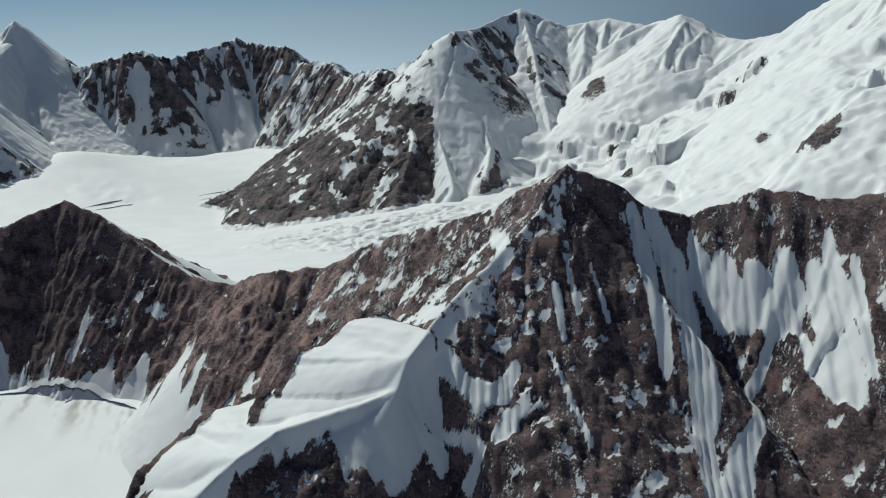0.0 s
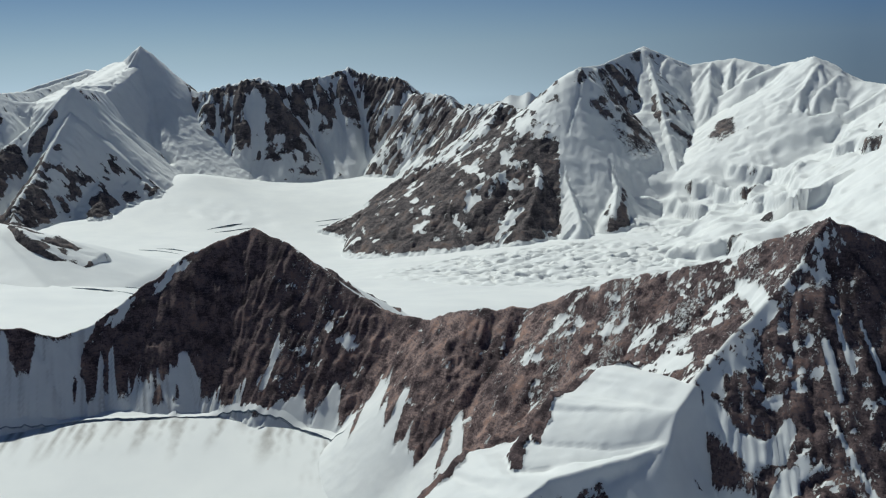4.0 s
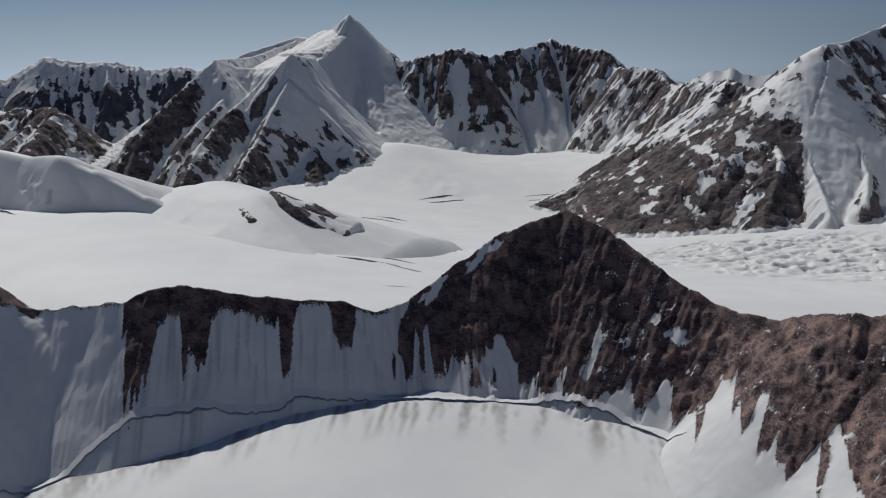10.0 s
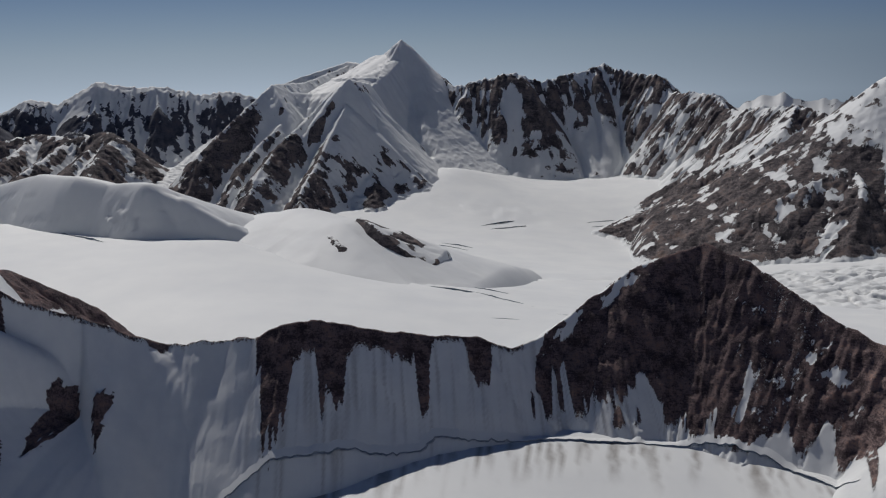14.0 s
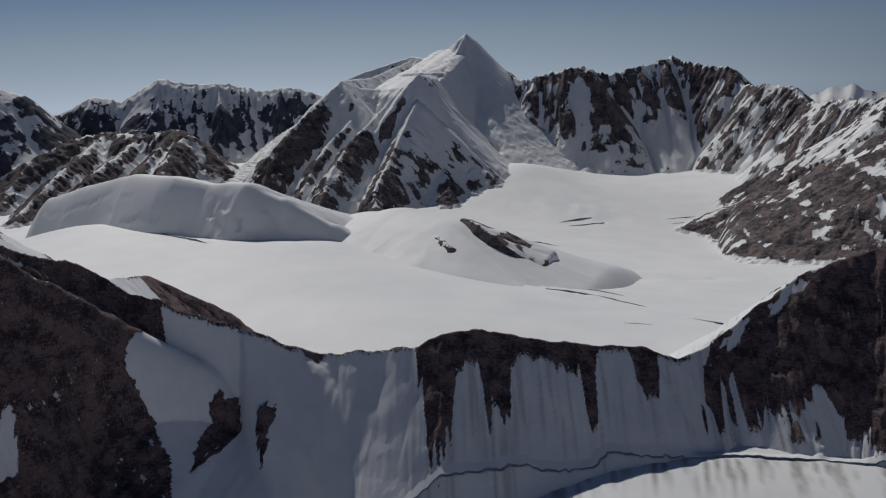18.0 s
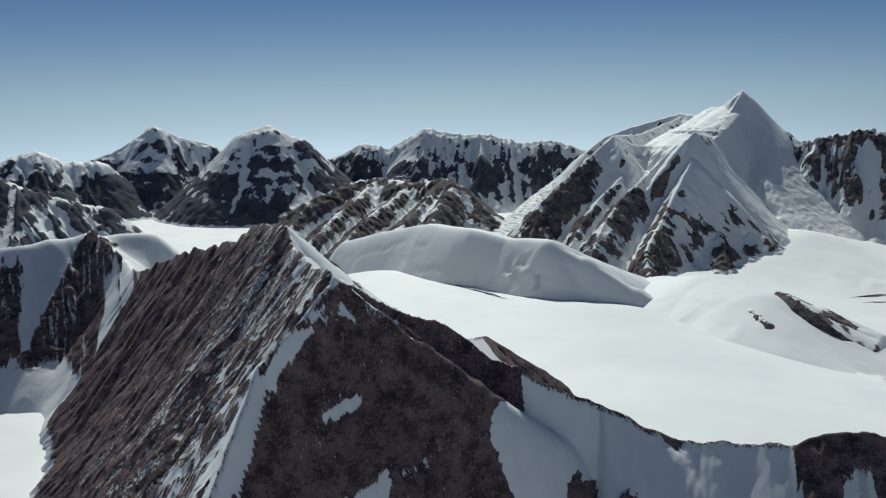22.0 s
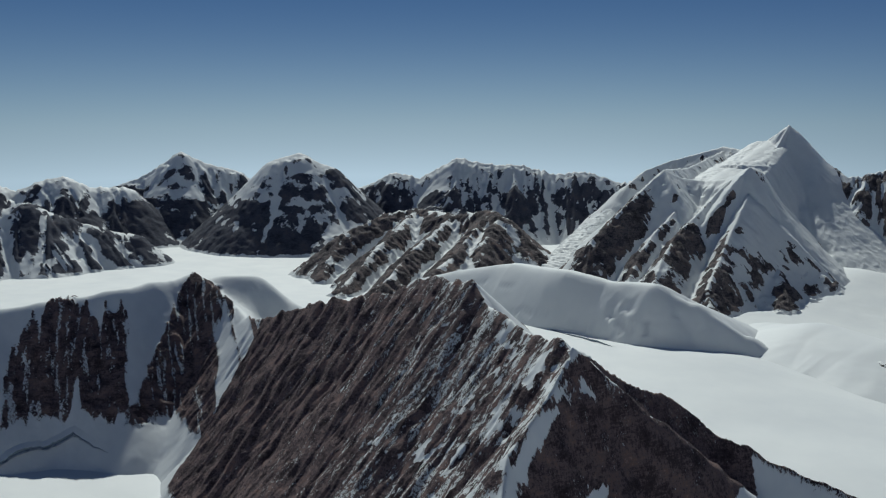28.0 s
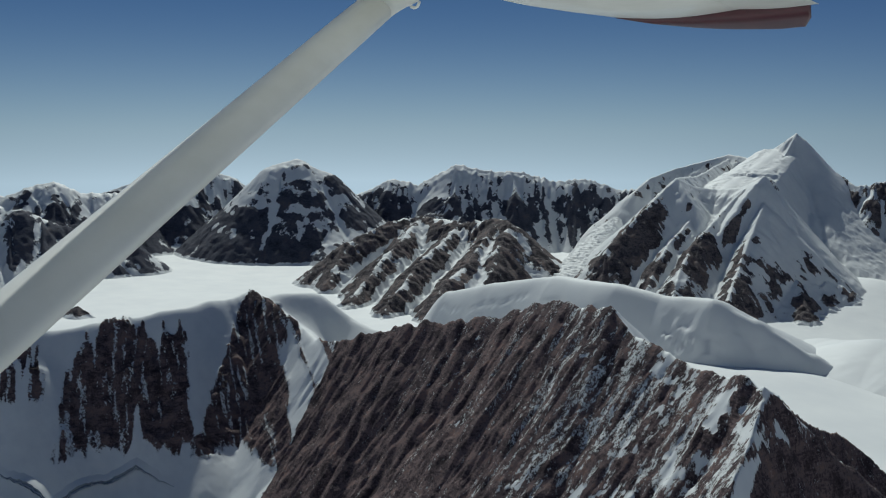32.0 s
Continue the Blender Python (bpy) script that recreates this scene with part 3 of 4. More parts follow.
def near_cover(X, Y, h, u, d, c, s, cut, slope, G):
    drop = c - h
    # across and down the fall line
    west = X < -1106
    fall = X - drop * np.interp(X, (-1000, -900, -650, -480, -430, -250, -150, 60, 400), (0, 0.3, 0.3, 0.4, -0.3, -0.35, -0.2, 0, 0))
    across, down = np.where(west, 0.85 * X - 0.53 * Y, fall), np.where(west, -0.53 * X - 0.85 * Y, -Y)
    ragged = fbm(fall / 13, drop / 50, 3, 71)
    teeth = fbm(fall / 5.5, drop / 70, 2, 72)
    reach = np.interp(X, ROCK_X, ROCK_TO)
    reach = reach * (0.35 + 1.3 * ragged) + np.interp(X, (-700, -620, -540, -480, 0), (9, 60, 60, 30, 20)) * (teeth - 0.5) * step(3, 20, reach)
    # the dark face of the arete ends along a slanting line
    line = np.interp(h, (197, 239, 256, 280, 305, 345, 375), (-960, -996, -1008, -1017, -1025, -1036, -1064))
    reach = np.where((X > -1106) & (X < -940), np.where(X < line + 9 * (ragged - 0.5), 400, 3), reach)
    reach = np.where((s == 5) & (X > -1106) & (h < 394) & (d < 5 + 0.05 * (394 - h)), 0, reach)
    for x, half, depth in PANELS:
        hang = depth * (1 - ((fall - x) / half) ** 4) * (0.6 + 0.6 * ragged)
        reach = np.maximum(reach, hang + np.where(hang > 4, 0.75 * depth * (fbm(fall / 2.6, drop / 90, 2, 107) - 0.5), 0))
    snow = step(-9, 9, drop - reach)
    # patches and flecks lying in the rock
    many = np.interp(X, (-1800, -1500, -1300, -1180, -1106, -1085, -900, -600, -420, -380, -250, -120, -20, 60, 80, 400), (.30, .28, .36, .54, .64, .30, .2, .18, .22, .32, .26, .36, .42, .30, .34, .38))
    patch = fbm((X + 0.25 * drop) / 9, (Y + h) / 14, 5, 73, 0.68) - 0.12 * (slope - 1.1) - 0.13 * west
    snow = np.maximum(snow, step(-0.12, 0.12, patch - (1.0 - many)))
    # thin flecks and streaks down the fall line
    fleck = 0.6 * fbm(across / 2.8, down / 11, 3, 74) + 0.4 * fbm(across / 11, down / 60, 2, 75)
    snow = np.maximum(snow, 0.34 * many + 0.36 * step(0.44, 0.64, fleck) * step(0.14, 0.44, many))
    # a dusting along the spur below the summit
    ledge = step(-622, -605, X) * (1 - step(-510, -480, X)) * (1 - step(9, 17, drop)) * step(0.42, 0.55, fbm(X / 11, drop / 9, 3, 112))
    snow = np.maximum(snow, ledge)
    dusted = (s == 6) * (1 - step(8, 26, d)) * step(0.40, 0.58, fbm((X + Y) / 7, (X - Y) / 15, 4, 106, 0.65))
    snow = np.maximum(snow, dusted)
    for x, z, rx, rz, lean, kind in SPOTS:
        off = ((X - x - lean * (h - z)) / rx) ** 2 + ((h - z) / rz) ** 2 + 2.8 * (fbm(X / 7, h / 9, 4, 79, 0.65) - 0.5)
        on = 1 - step(0.7, 1.1, off + 9 * (Y > 1000))
        snow = np.maximum(snow, on) if kind else np.minimum(snow, 1 - on)
    # the shaded wall beside the notch: a broad rock panel, a snow gully, a dark rib and a snowy couloir, along the wall
    q = 0.61 * X + 0.79 * Y
    n = fbm(q / 7, h / 26, 4, 120, 0.6) - 0.5
    top = np.interp(q, (-676, -655, -622, -600, -575, -548), (300, 338, 374, 366, 352, 348)) + 55 * n
    foot = 256 + 26 * (fbm(q / 6, q * 0, 2, 121) - 0.5) + 34 * np.exp(-((q + 600) / 7) ** 2)
    panel = step(-5, 5, top - h) * step(-4, 4, h - foot) * step(-4, 4, q + 674 + 24 * n) * step(-4, 4, -548 - q + 14 * n)
    rib = step(-3, 3, q - np.interp(h, (245, 264, 300, 340, 366, 388), (-550, -545, -523, -500, -485, -466)) + 16 * n) * step(-3, 3, np.interp(h, (264, 301, 366, 388), (-467, -453, -437, -452)) - q + 16 * n) * step(244, 256, h + 20 * n)
    bits = step(0.50, 0.60, fbm(q / 6, h / 45, 4, 122, 0.6)) * np.maximum(step(-440, -432, q) * (q < -385) * (Y < 750) * 0.9, (1 - step(16, 26, np.abs(q + 706))) * step(300, 312, h) * (1 - step(345, 360, h)))
    stone = np.maximum(np.maximum(panel, rib), bits)
    side = X < -1575 + 10 * n
    snow = np.where(side, 1 - stone * (0.92 - 0.5 * step(0.52, 0.66, fbm(q / 3.5, h / 18, 4, 124, 0.6))), snow)
    spit = (s == 8) & (d < 44 + 14 * (ragged - 0.5)) & (Y > 745)
    # the far side of the crest holds more snow
    back = (Y > np.interp(X, [p[0] for p in NEAR_CREST], [p[1] for p in NEAR_CREST])) & (d > 2)
    snow = np.where(back, np.maximum(snow, step(0.42, 0.55, fbm(X / 30, Y / 30, 3, 75) + 0.12)), snow)
    snow = np.where(spit, 0.12, snow)
    # fluted ribbons of snow on the peak's face
    flute = 0.0
    for line in LANES:
        flute = np.maximum(flute, step(-0.25, 0.2, ribbon(X, h, line) + 0.9 * (fbm(X / 5, h / 12, 3, 76) - 0.5)) * (Y < 700))
    snow = np.maximum(snow, flute)
    ribs = 4.0 * flute * (ridged((X + 0.12 * drop) / 13, drop / 400, 2, 77) - 0.6)
    comb = (X + 0.12 * drop + 14 * fbm(X / 13, drop / 70, 3, 108)) / 5.6
    ribs = ribs + 2.0 * flute * (np.abs(2 * (comb - np.floor(comb)) - 1) - 0.5)
    # runnels down the shaded headwall
    wall = snow * step(-990, -960, X) * (1 - step(-460, -410, X)) * (Y < 900) * step(6, 20, drop)
    ribs = ribs + 1.5 * wall * (ridged(fall / 4.2, drop / 150, 2, 109) - 0.5) + 1.6 * wall * (fbm(fall / 30, drop / 45, 3, 110) - 0.5)
    # smooth apron of snow left of the spur
    lip = np.interp(X, (-197, -179, -167, -147, -128, -107, -78, -60, -54), (425, 440, 452, 470, 488, 496, 505, 512, 527))
    front = Y < lip
    deep = np.interp(X, (-190, -130, -100, -60), (7, 12, 24, 44))
    hung = 1 - step(-7, 5, drop - deep + 34 * (fbm(X / 9, drop / 40, 3, 102) - 0.5))
    # bare rock along its rim, whose dark tone also stands for the shadowed gap
    rim = d - np.interp(c, (231, 256, 276, 284, 312), (30, 42, 78, 92, 80)) + 5 * (fbm(X / 8, Y / 8, 2, 105) - 0.5)
    ramp = np.where(rim > -6, 0.12, 1)
    snow = np.where(s == 7, np.where(front, np.maximum(hung, snow * 0.8), ramp), snow)
    dirt_and_tone = (1 - step(5, 60, np.abs(drop - reach - 25))) * 0.6 * step(0.46, 0.74, fbm(fall / 3.2, drop / 110, 3, 78)) * step(-860, -800, X) * step(-370, -430, X)
    # paler tan rock on the saddle, some of its sunlit brightness painted in
    dirt_and_tone = np.maximum(dirt_and_tone, 0.95 * (1 - step(0.3, 0.6, snow)) * step(-360, -270, X) * (1 - step(-90, 0, X + 0.6 * drop)) * step(0.36, 0.56, fbm(X / 30, h / 30, 4, 123, 0.6)) * (s != 7))
    broken = 5.0 * (ridged(across / 6.5, down / 40, 3, 103) - 0.55) + 3.0 * (fbm(across / 4, down / 7, 3, 104) - 0.5)
    # wind-smoothed snow
    inside = step(6, 40, X - X[0, 0]) * step(6, 40, X[-1, 0] - X)
    calm = inside * snow * np.maximum(side * 0.9, np.maximum(step(-430, -390, X) * (1 - step(-190, -160, X)) * step(30, 50, drop), 0.6 * step(-1000, -960, X) * (1 - step(-640, -600, X)) * step(4, 12, drop)))
    broken = broken + 6.5 * step(-380, -330, X) * (1 - step(20, 60, X)) * (ridged(X / 15, (Y + h) / 19, 4, 125) - 0.6)
    return snow, dirt_and_tone, ribs * (1 - 0.7 * side) + broken * (1 - snow) * step(0, 12, d) + calm * (blur(blur(h, 5), 5) - h)


NEAR_PARTS = [(-2120, -1580, "notched rock peak and snow gullies above a small cirque"), (-1580, -985, "steep brown rock peak with a snowy arete and streaked face"),
              (-985, -640, "shaded snow headwall with hanging rock panels"), (-640, -170, "dark pyramid-shaped rock horn above a snow cirque"), (-170, 400, "sharp rock peak with fluted snow face and snow apron")]
for x0, x1, label in NEAR_PARTS:
    mountain("rock_peak", label, NEAR_RIDGES, 1.5, near_cover, 8.0, 24.0, 13.0, 2.5, 3, NEAR, (x0, x1, 200, 1400), group="near ridge", patches=30, smooth=0.85)

# snow hills between the near ridge and the glacier
def hill_cover(X, Y, h, u, d, c, s, cut, slope, G):
    """Snow, cracked along its steep side, with a tumbled patch of ice blocks and hollows near its foot."""
    low = c - h
    wave = fbm(X / 70, Y / 70, 3, 130)
    cracks = 0.0
    for at, deep in ((30, 3.0), (66, 4.5), (96, 3.5)):
        cracks = cracks + deep * np.exp(-((low - at - 46 * (wave - 0.5)) / 2.2) ** 2) * step(0.40, 0.55, fbm(X / 55 + at, Y / 55, 3, 131))
    tumbled = np.exp(-((X + 1430) / 70) ** 2 - ((low - 62) / 34) ** 2)
    front = Y < np.interp(X, (-1822, -1550, -1386, -1190), (1480, 1400, 1360, 1435))
    shape = front * (-cracks + 17 * tumbled * (ridged(X / 24, h / 15, 3, 132) - 0.55)) + 6 * (fbm(X / 80, Y / 80, 3, 133) - 0.5)
    return np.ones(X.shape), 0 * X, shape


mountain("snow_hill", "long snow hill with a shaded, cracked side", [
    Ridge([(-1935, 1500, 259), (-1822, 1480, 289), (-1691, 1440, 317), (-1550, 1400, 325), (-1471, 1385, 316), (-1386, 1360, 322), (-1328, 1372, 296), (-1250, 1400, 248), (-1190, 1435, 212)], 0.5, 2.1, 900, 0, 1, 24)],
    3.2, hill_cover, 0.5, 40, 5, 60, 80, FIELD, smooth=0.2)
mountain("snow_hill", "rounded snow dome with dark rocks on its flank", [
    Ridge([(-1371, 1600, 200), (-1244, 1540, 240), (-1165, 1490, 258), (-1076, 1450, 250), (-1034, 1500, 218), (-987, 1590, 140)], 0.6, 0.42, 500, 0, 1, 60)],
    4.0, by_slope(4.0, 5.0, 0.3, 40, 81), 4, 60, 5, 8, 81, FIELD, smooth=0.5)

mountain("rock_outcrop", "dark rocks breaking through the flank of a snow dome", [Ridge([(-1040, 1456, 251), (-1003, 1427, 248), (-975, 1410, 236), (-948, 1400, 219), (-925, 1394, 198)], 0.45, 1.5, 300, 5), Ridge([(-1060, 1380, 237), (-1040, 1362, 233), (-1022, 1348, 226)], 0.8, 0.8, 150, 6)], 3.0, by_slope(0.45, 0.8, 0.9, 26, 100), 6, 22, 10, 6, 100, margin=60)

mountain("rock_outcrop", "small dark rock standing out of the snowfield", [Ridge([(-3165, 1512, 84), (-3128, 1533, 108), (-3095, 1552, 82)], 0.9, 0.9, 200, 6)], 3.0, by_slope(0.4, 0.7, 0.7, 20, 111), 5, 18, 8, 5, 111, margin=60)

# the high mountains behind the glacier
PYRAMID = [
    Ridge([(-2287, 3400, 344), (-2259, 3500, 394), (-2177, 3600, 434), (-2006, 3650, 485), (-1890, 3600, 470), (-1835, 3600, 496), (-1741, 3600, 567), (-1608, 3650, 420), (-1535, 3600, 383)], 0.9, 1.3, 2500, 5),
    Ridge([(-1741, 3600, 567), (-1765, 3480, 462), (-1745, 3250, 408), (-1705, 3050, 426), (-1697, 2945, 437), (-1655, 2915, 345), (-1622, 2890, 275), (-1592, 2860, 195)], 1.6, 1.0, 3000, 4),
    Ridge([(-2006, 3650, 470), (-1990, 3200, 418), (-1963, 2902, 425), (-2015, 2700, 305), (-2055, 2560, 222), (-2018, 2420, 100)], 1.1, 1.1, 900, 6),
    Ridge([(-1963, 2902, 424), (-1915, 2960, 396), (-1850, 3000, 386), (-1775, 2985, 396), (-1697, 2950, 436)], 0.9, 0.95, 1200, 3, 2.4, 12),
    Ridge([(-1800, 3600, 510), (-1835, 3350, 442), (-1850, 3080, 385)], 0.3, 0.3, 900, 0, 1.0, 30, ((385, 510), (90, 60))),
    Ridge([(-1870, 3010, 392), (-1885, 2750, 285), (-1900, 2600, 215), (-1890, 2450, 120)], 1.0, 1.0, 900, 6),
    Ridge([(-1780, 3010, 396), (-1825, 2650, 240), (-1810, 2500, 180), (-1780, 2330, 80)], 1.0, 1.0, 900, 6),
    Ridge([(-1600, 2865, 200), (-1550, 2750, 150), (-1490, 2650, 82), (-1430, 2570, 20)], 1.1, 0.55, 900, 3),
    Ridge([(-1680, 2880, 360), (-1680, 2640, 190), (-1660, 2470, 120), (-1600, 2360, 60)], 1.1, 1.0, 900, 6)]
PYRAMID += spurs(PYRAMID[3], 75, 400, 24, 201, -1, 1.4) + spurs(PYRAMID[1], 90, 240, 16, 203, -1, 1.3, part=(0.62, 1.0)) + spurs(PYRAMID[2], 90, 220, 22, 204, -1, 1.4, part=(0.5, 1.0)) + spurs(PYRAMID[2], 90, 180, 18, 205, 1, 1.4, part=(0.6, 1.0)) + spurs(PYRAMID[0], 110, 200, 10, 206, -1, 1.2, part=(0.1, 0.75))
mountain("snow_pyramid", "tall white snow pyramid with sharp arete and rock spurs", PYRAMID, 4.0,
         alpine(1.62, 0.32, 82, 32, 1.5, 1.5, 0.2, 210, 130, 0.5, spots=((-2000, 2650, 90, 130, 1.0), (-1800, 2660, 75, 130, 0.75), (-1440, 2620, 110, 130, 1.0), (-1660, 2850, 50, 80, -0.6), (-1590, 3060, 110, 200, -0.9), (-1690, 3400, 130, 200, -0.9))), 9, 24, 34, 22, 82, smooth=0.8, patches=24, erosion=26)
WALL = Ridge([(-1608, 3640, 415), (-1535, 3600, 383), (-1295, 3650, 427), (-1205, 3700, 388), (-1090, 3800, 415), (-982, 3900, 443), (-887, 3880, 413), (-755, 3800, 399), (-715, 3750, 340), (-551, 3500, 341), (-471, 3300, 296),
              (-368, 3000, 328), (-290, 2800, 341), (-204, 2700, 322), (-170, 2620, 378)], 0.8, 1.28, 3000, 26)
mountain("rock_wall", "long jagged mountain wall streaked with snow gullies", [WALL] + spurs(WALL, 84, 330, 32, 210, -1, 1.4, part=(0, 0.6)) + spurs(WALL, 140, 260, 34, 211, -1, 1.3, part=(0.6, 1.0)), 4.0,
         alpine(1.42, 0.35, 83, 38, 1.7, 1.3, 0.2), 9, 24, 26, 24, 83, margin=380, smooth=0.88, patches=24, erosion=38)
BUTTRESS = [
    Ridge([(-290, 2790, 345), (-327, 2680, 290), (-420, 2620, 218), (-530, 2600, 172), (-613, 2600, 106), (-708, 2600, 0)], 1.0, 0.85, 700, 10),
    Ridge([(-170, 2600, 370), (-180, 2400, 262), (-170, 2250, 205), (-190, 2130, 130), (-250, 2080, 60)], 1.1, 0.8, 700, 8),
    Ridge([(-180, 2350, 240), (-290, 2270, 200), (-400, 2260, 140), (-463, 2270, 76)], 1.0, 1.0, 600, 8)]
BUTTRESS += spurs(BUTTRESS[0], 100, 200, 22, 220, 1, 1.5) + spurs(BUTTRESS[1], 90, 170, 20, 221, -1, 1.5) + spurs(BUTTRESS[2], 80, 140, 18, 222, 1, 1.5)
mountain("rock_buttress", "dark rock buttress with snow ledges above the glacier", BUTTRESS, 3.5,
         alpine(1.12, 0.35, 84, 40, 1.9, 1.3, 0.25, 170, 90, 0.6, spots=((-520, 2310, 70, 35, -1.0), (-440, 2330, 60, 30, -1.0), (-250, 2160, 18, 60, -0.9), (-345, 2190, 14, 50, -0.7))), 10, 24, 24, 10, 84, margin=220, smooth=0.7, erosion=24)


def ice_cover(X, Y, h, u, d, c, s, cut, slope, G):
    base = alpine(1.55, 0.4, 85, 60, 1.2, 0.9, 0.15)(X, Y, h, u, d, c, s, cut, slope, G)[0]
    n = 0.5 * fbm(X / 26, Y / 26, 5, 285, 0.62) + 0.5 * fbm(u / 10, d / 40, 4, 286, 0.6)
    # mixed ground on the west flank, more rock lower down; a dark shaded face east of the prow
    west = step(-85, -150, X + 40 * (n - 0.5))
    flank = 1 - step(0.40, 0.62, n + 0.10 * west * np.clip((270 - h) / 120, -1, 1))
    face = np.minimum(1, 1.25 * np.exp(-((X - 70) / 70) ** 2 - ((Y - 2560) / 170) ** 2))
    snow = np.where(west > 0.5, np.minimum(base + 0.25, flank), base)
    snow = np.minimum(snow, 1 - face * step(0.38, 0.62, n + 0.04))
    prow = np.exp(-((X + 80) / 42) ** 2) * (Y < 2500)
    snow = np.maximum(snow, step(0.25, 0.6, prow))
    return snow, 0 * snow


ICE_PEAK = [
    Ridge([(-204, 2700, 322), (-169, 2560, 375), (-72, 2540, 447), (-6, 2700, 448), (131, 2850, 492), (254, 2860, 436)], 0.8, 1.2, 900, 6),
    Ridge([(-60, 2540, 449), (-68, 2480, 388), (-95, 2400, 310), (-118, 2320, 236), (-95, 2230, 178), (-76, 2085, 112)], 1.5, 1.1, 900, 3),
    Ridge([(-30, 2500, 350), (-22, 2430, 292), (14, 2260, 178), (0, 2150, 135)], 1.5, 1.0, 900, 4),
    Ridge([(131, 2850, 492), (150, 2600, 340), (170, 2350, 190)], 1.0, 1.1, 700, 6)]
ICE_PEAK += spurs(ICE_PEAK[0], 80, 240, 22, 230, -1, 1.4) + spurs(ICE_PEAK[1], 55, 130, 17, 231, 1, 1.5) + spurs(ICE_PEAK[1], 70, 170, 16, 232, -1, 1.5) + spurs(ICE_PEAK[2], 70, 150, 14, 233, 1, 1.4) + spurs(ICE_PEAK[3], 70, 170, 18, 234, 1, 1.4)
mountain("ice_peak", "white ice peak with a steep ice prow", ICE_PEAK, 3.8, ice_cover, 10, 20, 20, 12, 85, smooth=0.75, patches=20, erosion=24)
MASSIF = Ridge([(131, 2850, 492), (254, 2860, 436), (384, 2840, 450), (481, 2750, 426), (535, 2570, 451), (600, 2470, 395), (655, 2400, 383), (720, 2320, 400), (770, 2250, 447), (867, 2100, 511), (1050, 1850, 640)], 0.6, 0.72, 1200, 4)


def massif_cover(X, Y, h, u, d, c, s, cut, slope, G):
    snow, dirt_and_tone = alpine(1.75, 0.4, 86, 60, 1.2, 0.5, 0.1, spots=((535, 1490, 60, 70, 1.1), (480, 1640, 35, 50, 0.9), (300, 2440, 70, 110, 1.0), (355, 2230, 45, 70, 0.8), (287, 1900, 25, 50, 1.1), (500, 2300, 60, 60, 0.5)))(X, Y, h, u, d, c, s, cut, slope, G)
    # terraces of hanging ice, broken into blocks along their edges
    wave = fbm(X / 170, Y / 170, 4, 287, 0.55)
    rise = (h + 170 * (wave - 0.5)) / 62
    part = rise - np.floor(rise)
    strong = step(0.38, 0.60, fbm(X / 240 + 7, Y / 240, 3, 290)) * step(8, 50, d)
    edge = np.exp(-((part - 0.86) / 0.13) ** 2)
    blocks = strong * (40 * (step(0.72, 0.98, part) - part) + 24 * edge * (ridged(X / 21, Y / 21, 3, 288) - 0.55)) + 7 * (fbm(X / 60, Y / 60, 4, 291, 0.55) - 0.5) + 9 * step(0.42, 0.62, fbm(X / 110, Y / 110, 3, 294)) * (ridged(X / 30, Y / 30, 4, 295) - 0.58)
    cracked = strong * edge * step(0.50, 0.66, fbm(X / 34, Y / 34, 4, 292, 0.62))
    snow = np.minimum(snow, 1 - 0.75 * cracked * step(0.45, 0.6, fbm(X / 130, Y / 130, 2, 293)))
    return snow, dirt_and_tone, blocks


mountain("snow_massif", "broad snow massif with hanging ice", [MASSIF] + spurs(MASSIF, 115, 330, 32, 240, -1, 1.0), 5.0, massif_cover, 22, 44, 30, 50, 86, smooth=0.65, margin=420, erosion=12)
mountain("rock_outcrop", "small dark rock outcrop in the glacier", [Ridge([(286, 2000, 119), (331, 2050, 138), (314, 2300, 172), (387, 2350, 200)], 0.8, 0.8, 400, 10)], 5.0, by_slope(0.5, 0.8, 0.8, 40, 87), 8, 30, 10, 6, 87, margin=90)
mountain("rock_outcrop", "small dark rock outcrop in the glacier", [Ridge([(-660, 2290, 14), (-626, 2274, 32), (-590, 2262, 14)], 0.7, 0.7, 300, 4)], 4.0, by_slope(0.4, 0.7, 0.6, 30, 88), 4, 25, 6, 4, 88, margin=60)
HILLS = [
    Ridge([(-2900, 2330, 90), (-2993, 2500, 183), (-2945, 2700, 249), (-2865, 2800, 266), (-2631, 2700, 262), (-2500, 2700, 285), (-2420, 2660, 276), (-2365, 2610, 215), (-2330, 2560, 140)], 0.9, 0.85, 800, 16),
    Ridge([(-2500, 2700, 282), (-2420, 2400, 195), (-2350, 2100, 115), (-2300, 1950, 45)], 1.0, 0.9, 700, 10),
    Ridge([(-2865, 2800, 266), (-2760, 2450, 180), (-2680, 2150, 95), (-2640, 2020, 40)], 1.0, 0.9, 700, 10),
    Ridge([(-2650, 2700, 260), (-2580, 2400, 190), (-2510, 2130, 110), (-2460, 1970, 45)], 1.0, 0.9, 700, 10),
    Ridge([(-2420, 2655, 272), (-2360, 2440, 205), (-2305, 2250, 125), (-2270, 2100, 55)], 1.0, 0.9, 700, 10)]
for k in range(1, 5):
    HILLS += spurs(HILLS[k], 160, 170, 20, 250 + k, 1, 1.4) + spurs(HILLS[k], 160, 170, 20, 270 + k, -1, 1.4)
HILLS += spurs(HILLS[0], 140, 300, 30, 280, -1, 1.4)
mountain("rock_mountain", "rugged rock mountain with diagonal snow bands", HILLS, 5.5, alpine(0.92, 0.35, 89, 46, 2.2, 0.5, 0.15), 7, 26, 30, 30, 89, FAR, smooth=0.6, erosion=36)


